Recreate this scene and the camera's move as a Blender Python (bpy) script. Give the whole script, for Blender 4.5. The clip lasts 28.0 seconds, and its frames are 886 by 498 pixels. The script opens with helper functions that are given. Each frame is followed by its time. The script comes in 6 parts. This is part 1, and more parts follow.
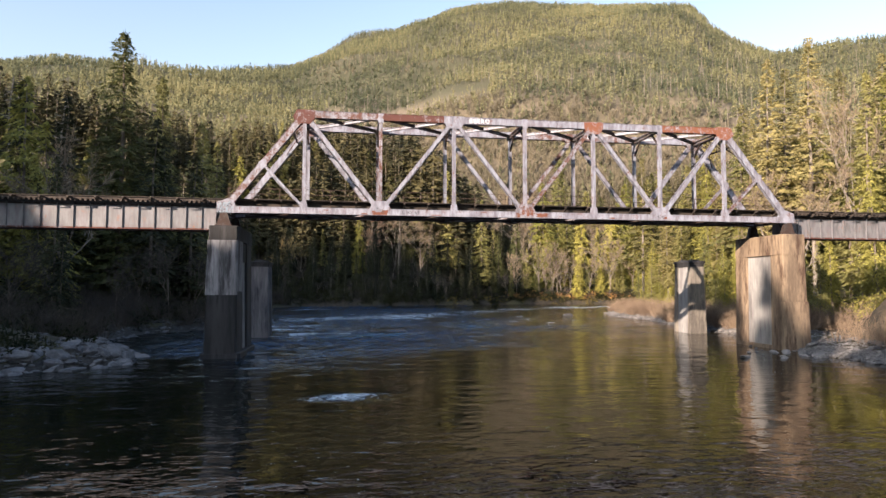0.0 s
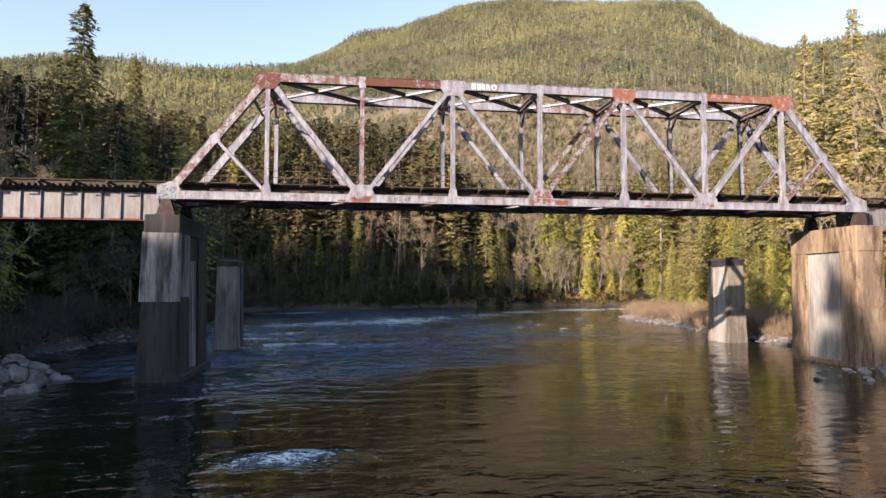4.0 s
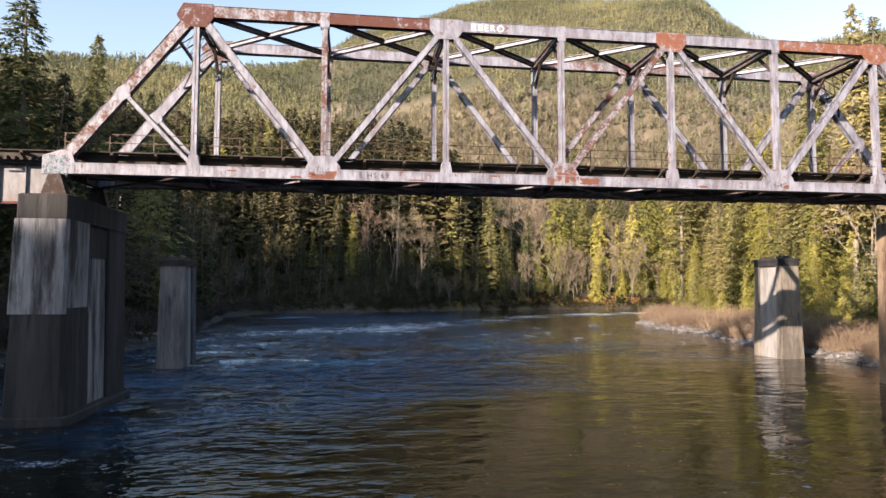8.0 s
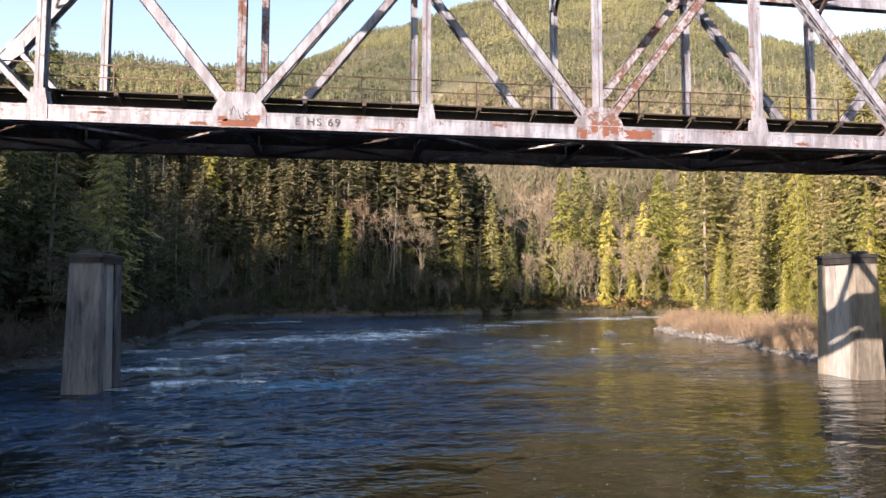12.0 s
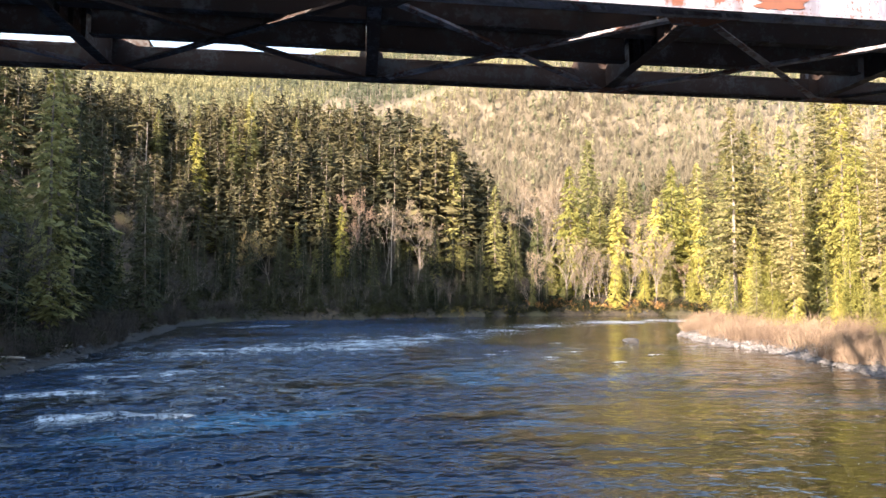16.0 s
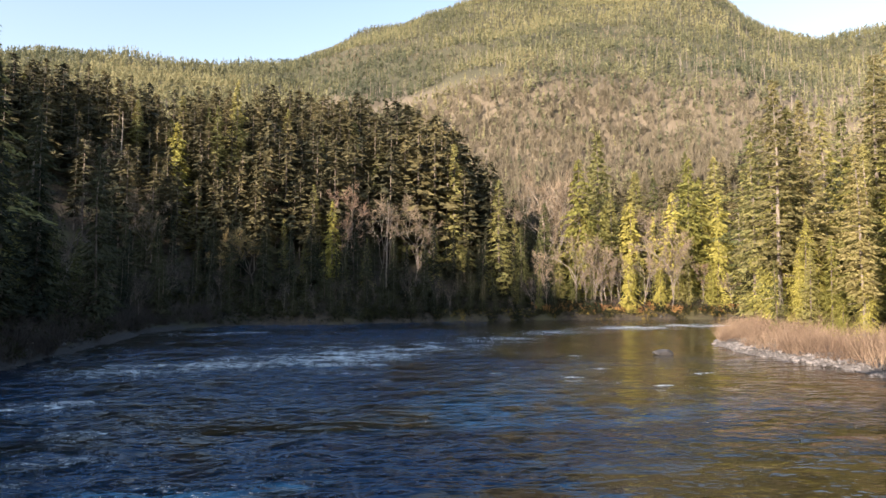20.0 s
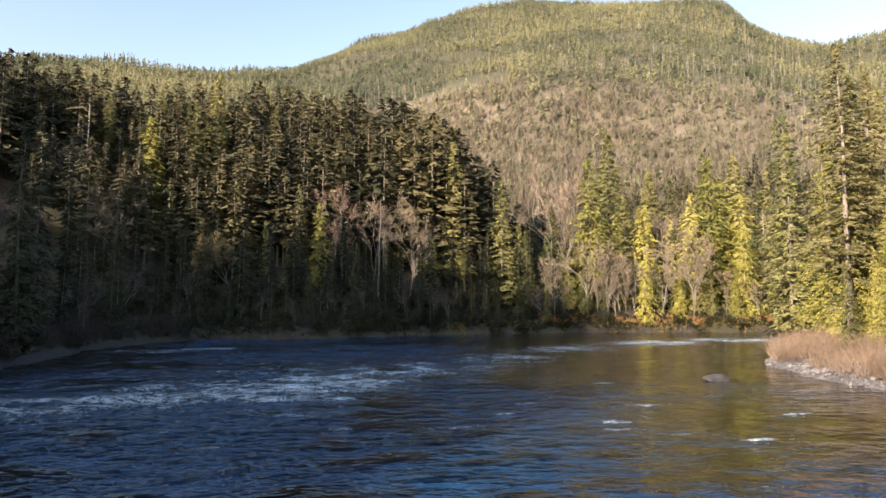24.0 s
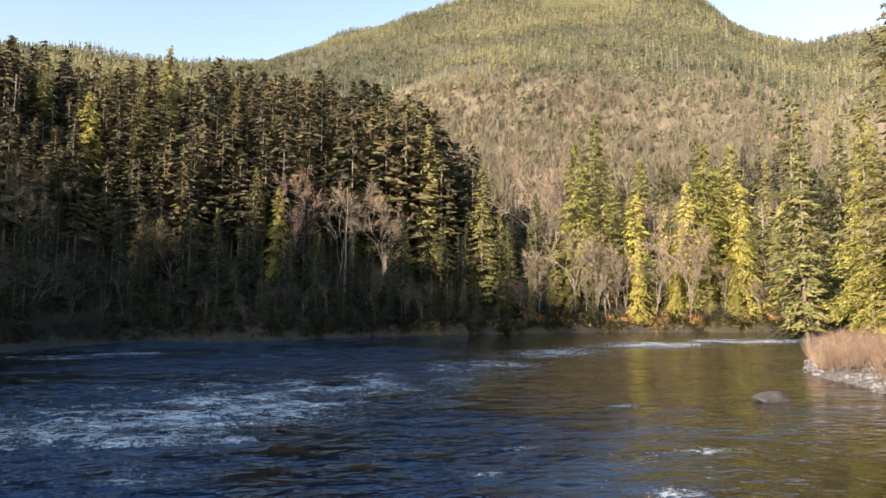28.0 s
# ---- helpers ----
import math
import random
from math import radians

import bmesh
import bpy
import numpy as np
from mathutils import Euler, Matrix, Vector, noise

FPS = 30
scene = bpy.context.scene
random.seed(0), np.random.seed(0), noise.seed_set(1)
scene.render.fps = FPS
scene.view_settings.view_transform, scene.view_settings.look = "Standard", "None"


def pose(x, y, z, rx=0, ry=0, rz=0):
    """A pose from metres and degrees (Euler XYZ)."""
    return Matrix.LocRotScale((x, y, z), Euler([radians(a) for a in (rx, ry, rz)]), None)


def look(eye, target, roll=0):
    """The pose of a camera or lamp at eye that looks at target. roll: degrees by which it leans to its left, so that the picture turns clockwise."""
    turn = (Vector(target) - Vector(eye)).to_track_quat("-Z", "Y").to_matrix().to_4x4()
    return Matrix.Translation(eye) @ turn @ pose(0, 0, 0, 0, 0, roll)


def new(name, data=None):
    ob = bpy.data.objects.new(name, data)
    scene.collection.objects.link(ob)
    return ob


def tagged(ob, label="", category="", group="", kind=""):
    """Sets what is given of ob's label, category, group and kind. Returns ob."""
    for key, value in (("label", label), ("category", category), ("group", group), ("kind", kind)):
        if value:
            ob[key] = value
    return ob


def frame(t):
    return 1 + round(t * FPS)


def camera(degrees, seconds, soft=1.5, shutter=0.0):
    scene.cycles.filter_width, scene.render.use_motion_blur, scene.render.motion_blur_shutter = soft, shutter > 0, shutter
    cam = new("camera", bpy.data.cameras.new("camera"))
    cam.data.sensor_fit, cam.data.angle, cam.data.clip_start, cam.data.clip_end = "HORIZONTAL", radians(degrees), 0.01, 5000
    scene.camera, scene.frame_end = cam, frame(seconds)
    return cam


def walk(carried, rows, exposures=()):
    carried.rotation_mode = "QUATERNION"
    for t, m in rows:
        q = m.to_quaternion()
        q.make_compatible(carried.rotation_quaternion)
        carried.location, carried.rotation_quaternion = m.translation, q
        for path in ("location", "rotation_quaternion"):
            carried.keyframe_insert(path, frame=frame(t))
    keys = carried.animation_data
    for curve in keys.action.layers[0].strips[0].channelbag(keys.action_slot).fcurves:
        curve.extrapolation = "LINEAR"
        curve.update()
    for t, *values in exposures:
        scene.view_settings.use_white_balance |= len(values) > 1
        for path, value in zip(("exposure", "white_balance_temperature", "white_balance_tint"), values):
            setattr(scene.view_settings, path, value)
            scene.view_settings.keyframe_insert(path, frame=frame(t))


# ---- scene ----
cam = camera(70.2, 28.0)
METRES, EYE, TILT, LEAN, TURN = 110.0, 7.2, 0.0, 0.0, -8.6
ROWS = [
    (0.0, 0.0, 0.0, 0.0, -0.01, 3.49, -0.1),
    (0.5, 0.0006, 0.0115, 0.0003, 0.04, 3.48, -0.08),
    (1.0, 0.0014, 0.025, 0.0005, 0.08, 3.47, -0.06),
    (1.5, 0.0022, 0.0401, 0.001, 0.13, 3.44, -0.05),
    (2.0, 0.003, 0.056, 0.0014, 0.19, 3.45, -0.04),
    (2.5, 0.0037, 0.0722, 0.0019, 0.23, 3.46, -0.04),
    (3.0, 0.0045, 0.0885, 0.0023, 0.27, 3.48, -0.04),
    (3.5, 0.0052, 0.1047, 0.0027, 0.31, 3.49, -0.03),
    (5.5, 0.0091, 0.1702, 0.0042, 0.44, 3.6, -0.03),
    (6.0, 0.01, 0.1861, 0.0047, 0.48, 3.59, -0.04),
    (6.5, 0.0107, 0.2022, 0.0051, 0.52, 3.59, -0.04),
    (7.0, 0.0115, 0.2185, 0.0056, 0.56, 3.62, -0.07),
    (7.5, 0.0124, 0.2347, 0.0058, 0.6, 3.64, -0.05),
    (8.0, 0.0137, 0.2511, 0.0061, 0.64, 3.66, -0.06),
    (8.5, 0.0149, 0.2674, 0.0065, 0.66, 3.68, -0.09),
    (9.0, 0.0165, 0.2836, 0.0069, 0.71, 3.7, -0.07),
    (9.5, 0.0178, 0.2999, 0.0072, 0.74, 3.72, -0.07),
    (10.0, 0.0188, 0.3162, 0.0075, 0.76, 3.73, -0.05),
    (10.5, 0.0197, 0.3323, 0.0076, 0.79, 3.75, -0.07),
    (11.0, 0.0204, 0.3481, 0.0072, 0.82, 3.77, -0.12),
    (11.5, 0.0213, 0.3639, 0.0069, 0.85, 3.81, -0.09),
    (12.0, 0.0222, 0.3798, 0.007, 0.89, 3.83, -0.11),
    (12.5, 0.0231, 0.3954, 0.0069, 0.92, 3.85, -0.14),
    (14.5, 0.0258, 0.4583, 0.0083, 1.03, 3.89, -0.11),
    (15.0, 0.0266, 0.4746, 0.0081, 1.06, 3.91, -0.13),
    (15.5, 0.0272, 0.4912, 0.0082, 1.08, 3.92, -0.1),
    (16.0, 0.0281, 0.5079, 0.008, 1.13, 3.91, -0.1),
    (16.5, 0.0288, 0.5257, 0.0081, 1.16, 3.89, -0.11),
    (17.0, 0.0291, 0.5442, 0.0086, 1.17, 3.85, -0.11),
    (17.5, 0.03, 0.5632, 0.0087, 1.2, 3.85, -0.1),
    (18.0, 0.0306, 0.5828, 0.0085, 1.23, 3.86, -0.1),
    (18.5, 0.0318, 0.6021, 0.0085, 1.27, 3.87, -0.09),
    (19.0, 0.0326, 0.6212, 0.0085, 1.31, 3.87, -0.09),
    (19.5, 0.0334, 0.6407, 0.0082, 1.34, 3.89, -0.08),
    (20.0, 0.0344, 0.6604, 0.0083, 1.37, 4.1, -0.08),
    (20.5, 0.0352, 0.6803, 0.008, 1.4, 4.44, -0.07),
    (21.0, 0.0362, 0.7005, 0.008, 1.42, 4.78, -0.06),
    (21.5, 0.0369, 0.721, 0.0078, 1.45, 5.1, -0.05),
    (23.5, 0.0392, 0.8082, 0.0068, 1.49, 5.1, -0.1),
    (24.0, 0.0409, 0.8313, 0.0062, 1.52, 5.1, -0.09),
    (24.5, 0.0422, 0.8541, 0.0057, 1.5, 5.09, -0.09),
    (25.0, 0.0433, 0.8762, 0.0054, 1.42, 5.08, -0.08),
    (25.5, 0.0445, 0.8978, 0.005, 1.33, 5.08, -0.08),
    (26.0, 0.0455, 0.9165, 0.0043, 1.21, 5.07, -0.09),
    (26.5, 0.047, 0.9375, 0.0037, 0.96, 5.06, -0.1),
    (27.0, 0.0485, 0.958, 0.0031, 0.57, 5.04, -0.1),
    (27.5, 0.05, 0.9783, 0.0027, 0.16, 5.03, -0.11),
    (28.0, 0.0517, 0.9983, 0.0022, -0.32, 5.01, -0.12),
]
EXPOSURES = [(0.0, 1.55), (9.0, 1.62), (12.0, 1.88), (15.0, 2.25), (16.0, 2.55), (17.0, 2.46), (18.0, 2.05), (19.0, 1.80), (21.0, 1.68), (28.0, 1.68)]
walk(cam, [(t, pose(0, 0, EYE, TILT, LEAN, TURN) @ pose(METRES * x, METRES * y, METRES * z, 90 + pitch, roll, yaw)) for t, x, y, z, yaw, pitch, roll in ROWS], EXPOSURES)

# ---- world and sun: low winter sun behind the camera, to its left ----
SUN_AZ, SUN_EL = 50.0, 17.0          # degrees the sun stands left of straight behind, and above the horizon
world = bpy.data.worlds.new("sky")
scene.world = world
world.use_nodes = True
wn = world.node_tree.nodes
sky = wn.new("ShaderNodeTexSky")
sky.sky_type = "NISHITA"
sky.sun_disc = False
sky.sun_elevation = radians(SUN_EL)
sky.sun_rotation = radians(180 + SUN_AZ)
sky.air_density, sky.dust_density, sky.ozone_density = 1.1, 2.0, 2.2
wn["Background"].inputs["Strength"].default_value = 0.125
way = wn.new("ShaderNodeTexCoord")
split = wn.new("ShaderNodeSeparateXYZ")
low_sky = wn.new("ShaderNodeMapRange")
for key, value in zip(("From Min", "From Max", "To Min", "To Max"), (0.30, 0.75, 0.75, 0.0)):
    low_sky.inputs[key].default_value = value
pale = wn.new("ShaderNodeHueSaturation")
pale.inputs["Saturation"].default_value, pale.inputs["Value"].default_value = 0.60, 1.02
for a, b in ((way.outputs["Generated"], split.inputs[0]), (split.outputs["Z"], low_sky.inputs["Value"]), (low_sky.outputs["Result"], pale.inputs["Fac"]), (sky.outputs[0], pale.inputs["Color"]), (pale.outputs[0], wn["Background"].inputs["Color"])):
    world.node_tree.links.new(a, b)
sun_dir = Vector((-math.sin(radians(SUN_AZ)) * math.cos(radians(SUN_EL)), -math.cos(radians(SUN_AZ)) * math.cos(radians(SUN_EL)), math.sin(radians(SUN_EL))))
sun = new("sun", bpy.data.lights.new("sun", "SUN"))
sun.data.energy, sun.data.angle, sun.data.color = 5.2, radians(0.6), (1.0, 0.805, 0.655)
sun.matrix_world = look(sun_dir * 500, (0, 0, 0))


# ---- materials ----
def nodes_of(name):
    m = bpy.data.materials.new(name)
    m.use_nodes = True
    nt = m.node_tree
    return m, nt, nt.nodes["Principled BSDF"]


def noise_node(nt, vec, scale, detail=4, rough=0.55, stretch=None):
    n = nt.nodes.new("ShaderNodeTexNoise")
    n.inputs["Scale"].default_value, n.inputs["Detail"].default_value, n.inputs["Roughness"].default_value = scale, detail, rough
    if stretch:
        mp = nt.nodes.new("ShaderNodeMapping")
        mp.inputs["Scale"].default_value = stretch
        nt.links.new(vec, mp.inputs["Vector"])
        vec = mp.outputs[0]
    nt.links.new(vec, n.inputs["Vector"])
    return n.outputs["Fac"]


def ramp(nt, fac, lo, hi, a=0.0, b=1.0):
    r = nt.nodes.new("ShaderNodeMapRange")
    r.interpolation_type = "SMOOTHSTEP"
    for k, v in zip(("From Min", "From Max", "To Min", "To Max"), (lo, hi, a, b)):
        r.inputs[k].default_value = v
    nt.links.new(fac, r.inputs["Value"])
    return r.outputs["Result"]


def mix(nt, fac, a, b):
    n = nt.nodes.new("ShaderNodeMix")
    n.data_type = "RGBA"
    if isinstance(fac, (int, float)):
        n.inputs[0].default_value = fac
    else:
        nt.links.new(fac, n.inputs[0])
    for sock, v in ((n.inputs[6], a), (n.inputs[7], b)):
        if isinstance(v, tuple):
            sock.default_value = (*v, 1)
        else:
            nt.links.new(v, sock)
    return n.outputs[2]


def math_node(nt, op, a, b=0.0):
    n = nt.nodes.new("ShaderNodeMath")
    n.operation = op
    for sock, v in zip(n.inputs, (a, b)):
        if isinstance(v, (int, float)):
            sock.default_value = v
        else:
            nt.links.new(v, sock)
    return n.outputs[0]


def position(nt):
    return nt.nodes.new("ShaderNodeNewGeometry").outputs["Position"]


def bump(nt, bsdf, height, strength, distance):
    b = nt.nodes.new("ShaderNodeBump")
    b.inputs["Strength"].default_value, b.inputs["Distance"].default_value = strength, distance
    nt.links.new(height, b.inputs["Height"])
    nt.links.new(b.outputs[0], bsdf.inputs["Normal"])


def surface(name, dark, light, big, fine, rough=0.85, relief=0.02, stretch=None, stain=None, stain_at=(0.55, 0.7), metal=0.0):
    """A rough mottled surface: two colours mixed by a large and a fine noise, with an optional stain."""
    m, nt, bsdf = nodes_of(name)
    p = position(nt)
    a, b = noise_node(nt, p, big, 5, 0.6, stretch), noise_node(nt, p, fine, 6, 0.65, stretch)
    col = mix(nt, ramp(nt, math_node(nt, "ADD", math_node(nt, "MULTIPLY", a, 0.6), math_node(nt, "MULTIPLY", b, 0.4)), 0.36, 0.64), dark, light)
    if stain:
        col = mix(nt, ramp(nt, noise_node(nt, p, big * 1.7, 7, 0.7, stretch), *stain_at), col, stain)
    nt.links.new(col, bsdf.inputs["Base Color"])
    nt.links.new(ramp(nt, b, 0.3, 0.7, rough - 0.1, min(1.0, rough + 0.1)), bsdf.inputs["Roughness"])
    bsdf.inputs["Metallic"].default_value = metal
    bump(nt, bsdf, b, 0.6, relief)
    return m


def painted_steel(name, rust, paint=(0.245, 0.250, 0.290), paint2=(0.108, 0.104, 0.124), rust1=(0.20, 0.055, 0.028), rust2=(0.07, 0.028, 0.02)):
    """Old paint, chalky and streaked, flaking to rust; rust 0 to 1 sets how much is gone."""
    m, nt, bsdf = nodes_of(name)
    p = position(nt)
    streak = noise_node(nt, p, 2.2, 6, 0.7, (1.0, 1.0, 0.22))
    grime = noise_node(nt, p, 0.5, 4, 0.6)
    col = mix(nt, ramp(nt, streak, 0.38, 0.64), paint, paint2)
    col = mix(nt, ramp(nt, grime, 0.45, 0.8, 0.0, 0.55), col, (0.17, 0.145, 0.165))
    flake = math_node(nt, "ADD", math_node(nt, "MULTIPLY", noise_node(nt, p, 1.1, 8, 0.72), 0.62), math_node(nt, "MULTIPLY", noise_node(nt, p, 6.0, 6, 0.7), 0.38))
    edge = 0.66 - 0.32 * rust
    gone = ramp(nt, flake, edge - 0.06, edge + 0.05)
    rusty = mix(nt, noise_node(nt, p, 3.0, 6, 0.7), rust2, rust1)
    nt.links.new(mix(nt, gone, col, rusty), bsdf.inputs["Base Color"])
    nt.links.new(ramp(nt, gone, 0.0, 1.0, 0.55, 0.9), bsdf.inputs["Roughness"])
    bump(nt, bsdf, flake, 0.35, 0.015)
    return m


def foliage(name, dark, light, source="random", rough=0.75, thin=0.3, fleck=0.3):
    """Needle sprays: tone by tree, and by spray."""
    m, nt, bsdf = nodes_of(name)
    g = nt.nodes.new("ShaderNodeNewGeometry")
    if source == "random":
        tree = nt.nodes.new("ShaderNodeObjectInfo").outputs["Random"]
    else:
        at = nt.nodes.new("ShaderNodeAttribute")
        at.attribute_name = "tint"
        tree = at.outputs["Fac"]
    spray = g.outputs["Random Per Island"]
    patch = noise_node(nt, g.outputs["Position"], 0.35, 3)
    f = math_node(nt, "ADD", math_node(nt, "MULTIPLY", tree, 0.5), math_node(nt, "ADD", math_node(nt, "MULTIPLY", spray, fleck), math_node(nt, "MULTIPLY", patch, 0.3)))
    col = mix(nt, ramp(nt, f, 0.15, 0.95), dark, light)
    nt.links.new(col, bsdf.inputs["Base Color"])
    bsdf.inputs["Roughness"].default_value = rough
    bsdf.inputs["Specular IOR Level"].default_value = 0.25
    tr = nt.nodes.new("ShaderNodeBsdfTranslucent")
    nt.links.new(col, tr.inputs["Color"])
    mx = nt.nodes.new("ShaderNodeMixShader")
    mx.inputs[0].default_value = thin
    nt.links.new(bsdf.outputs[0], mx.inputs[1])
    nt.links.new(tr.outputs[0], mx.inputs[2])
    nt.links.new(mx.outputs[0], nt.nodes["Material Output"].inputs["Surface"])
    return m


STEEL = painted_steel("faded_paint_steel", 0.22, (0.238, 0.250, 0.300), (0.112, 0.108, 0.135), (0.15, 0.058, 0.034), (0.06, 0.03, 0.024))
STEEL_WORN = painted_steel("worn_paint_steel", 0.46, rust1=(0.13, 0.052, 0.034), rust2=(0.055, 0.027, 0.021))
STEEL_RED = painted_steel("red_rust_steel", 0.72, rust1=(0.105, 0.036, 0.027), rust2=(0.05, 0.020, 0.016))
STEEL_ORANGE = painted_steel("orange_rust_steel", 0.62, rust1=(0.22, 0.078, 0.036), rust2=(0.085, 0.032, 0.021))
# near-black paint with rust; stands in for shade under and inside the bridge
STEEL_SHADED = painted_steel("shaded_steel", 0.6, paint=(0.032, 0.029, 0.030), paint2=(0.018, 0.016, 0.016), rust1=(0.045, 0.023, 0.016), rust2=(0.018, 0.011, 0.010))
RUST = painted_steel("dark_rust", 0.95, rust1=(0.175, 0.062, 0.034), rust2=(0.075, 0.030, 0.021))
# the paint at a lower tone, with shade of the undersides put in
STEEL_DIMMED = painted_steel("half_shaded_steel", 0.35, paint=(0.085, 0.08, 0.083), paint2=(0.05, 0.045, 0.045), rust1=(0.09, 0.04, 0.025), rust2=(0.05, 0.025, 0.02))
GIRDER = painted_steel("girder_paint", 0.14, paint=(0.15, 0.15, 0.163), paint2=(0.09, 0.087, 0.092), rust1=(0.30, 0.12, 0.05), rust2=(0.16, 0.06, 0.03))
TIMBER = surface("creosoted_timber", (0.018, 0.014, 0.012), (0.055, 0.042, 0.034), 0.8, 9.0, 0.9, 0.01, (1, 1, 1))
RAIL = surface("rail_steel", (0.035, 0.022, 0.016), (0.10, 0.065, 0.05), 1.0, 12.0, 0.55, 0.003, metal=0.6)
CONCRETE_DARK = surface("stained_dark_concrete", (0.07, 0.07, 0.075), (0.26, 0.25, 0.26), 0.5, 3.0, 0.92, 0.03, (1, 1, 0.12), (0.03, 0.028, 0.03), (0.44, 0.60))
CONCRETE_BLACK = surface("streaked_black_concrete", (0.004, 0.004, 0.005), (0.036, 0.034, 0.036), 0.9, 4.0, 0.85, 0.04, (1, 1, 0.10), (0.010, 0.009, 0.009), (0.46, 0.60))
CONCRETE_BROWN = surface("rust_stained_concrete", (0.085, 0.060, 0.042), (0.25, 0.185, 0.125), 0.45, 3.5, 0.92, 0.03, (1, 1, 0.2), (0.045, 0.022, 0.013), (0.50, 0.66))
CONCRETE_PALE = surface("pale_concrete", (0.13, 0.125, 0.125), (0.29, 0.28, 0.27), 0.4, 4.0, 0.9, 0.02, (1, 1, 0.15), (0.11, 0.10, 0.10), (0.54, 0.70))
CONCRETE_GREY = surface("weathered_concrete", (0.06, 0.06, 0.07), (0.20, 0.19, 0.195), 0.55, 3.0, 0.92, 0.03, (1, 1, 0.13), (0.030, 0.030, 0.040), (0.48, 0.62))
CONCRETE_TAN = surface("tan_weathered_concrete", (0.075, 0.066, 0.058), (0.20, 0.175, 0.145), 0.5, 3.0, 0.92, 0.03, (1, 1, 0.2), (0.028, 0.026, 0.026), (0.52, 0.66))
BARK = surface("bark", (0.07, 0.055, 0.045), (0.20, 0.165, 0.135), 1.5, 8.0, 0.95, 0.03, (1, 1, 0.2))
BARK_PALE = surface("pale_bark", (0.11, 0.092, 0.075), (0.26, 0.225, 0.19), 1.2, 7.0, 0.95, 0.02, (1, 1, 0.3))
TWIG = surface("bare_twigs", (0.10, 0.076, 0.050), (0.215, 0.165, 0.112), 0.25, 2.0, 0.95, 0.01)
TWIG_PINK = surface("budding_twigs", (0.12, 0.078, 0.054), (0.22, 0.148, 0.106), 0.25, 2.0, 0.95, 0.01)
TWIG_GOLD = surface("golden_twigs", (0.17, 0.125, 0.05), (0.32, 0.24, 0.10), 0.25, 2.0, 0.95, 0.01)
# dark copy of the twigs; its low colour stands for shade on the banks
TWIG_DUSK = surface("shaded_twigs", (0.028, 0.023, 0.020), (0.072, 0.057, 0.046), 0.25, 2.0, 0.95, 0.01)
SHRUB = surface("willow_stems", (0.105, 0.070, 0.048), (0.245, 0.180, 0.122), 0.12, 1.5, 0.95, 0.01)
MOSS = surface("mossy_grass", (0.09, 0.075, 0.02), (0.26, 0.19, 0.05), 0.2, 2.0, 0.95, 0.02)
FERN = surface("rusty_bracken", (0.22, 0.10, 0.035), (0.40, 0.22, 0.08), 0.2, 2.0, 0.95, 0.02)
ROCK = surface("river_rock", (0.055, 0.055, 0.060), (0.165, 0.160, 0.168), 0.5, 5.0, 0.9, 0.03)
ROCK_DARK = surface("wet_rock", (0.022, 0.022, 0.023), (0.075, 0.071, 0.068), 0.5, 5.0, 0.8, 0.03)
GRAVEL = surface("gravel", (0.065, 0.062, 0.062), (0.22, 0.205, 0.195), 0.3, 3.0, 0.9, 0.04)
DRIFT = surface("bleached_driftwood", (0.26, 0.22, 0.18), (0.44, 0.39, 0.33), 0.8, 9.0, 0.9, 0.01)
FIR = foliage("fir_needles", (0.060, 0.070, 0.026), (0.260, 0.238, 0.085))
OLIVE = foliage("olive_needles", (0.105, 0.098, 0.040), (0.300, 0.255, 0.105))
CEDAR = foliage("cedar_sprays", (0.130, 0.132, 0.032), (0.385, 0.345, 0.086))
# fir needles made near-black: the shade of the bank is in the colour
SHADED_FIR = foliage("shaded_needles", (0.013, 0.020, 0.012), (0.062, 0.062, 0.028))
FOREST = foliage("forest_needles", (0.036, 0.046, 0.015), (0.170, 0.155, 0.042), "tint")
# forest needles darkened to paint in the shade between the spur's trees
SPUR = foliage("shaded_wood_needles", (0.012, 0.016, 0.009), (0.118, 0.100, 0.043), "tint", thin=0.08, fleck=0.2)
# hillside colours kept pale and low in contrast to paint in haze
FAR_FOREST = foliage("hazed_hillside_needles", (0.074, 0.086, 0.054), (0.265, 0.245, 0.126), "tint", thin=0.45, fleck=0.16)
FAR_BARE = foliage("hazed_hillside_twigs", (0.135, 0.118, 0.082), (0.228, 0.196, 0.138), "tint", 0.9, 0.4, 0.15)
# brighter copy of the forest needles, with sunlight put into the colour
SUNNY = foliage("sunlit_needles", (0.090, 0.096, 0.030), (0.350, 0.310, 0.090), "tint")
# undergrowth leaves with the banks' shade mixed into a near-black green
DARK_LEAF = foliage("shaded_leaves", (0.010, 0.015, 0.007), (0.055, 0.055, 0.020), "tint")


# ---- building helpers ----
def part(name, bm, material, parent=None, label=""):
    me = bpy.data.meshes.new(name)
    bm.to_mesh(me)
    bm.free()
    me.materials.append(material)
    ob = new(name, me)
    if parent:
        ob.parent = parent
    if label:
        ob["label"] = label
    return ob


def thing(name, label, category, at=(0, 0, 0), group="", kind=""):
    ob = new(name)
    ob.empty_display_size = 0.5
    ob.location = at
    return tagged(ob, label, category, group, kind)


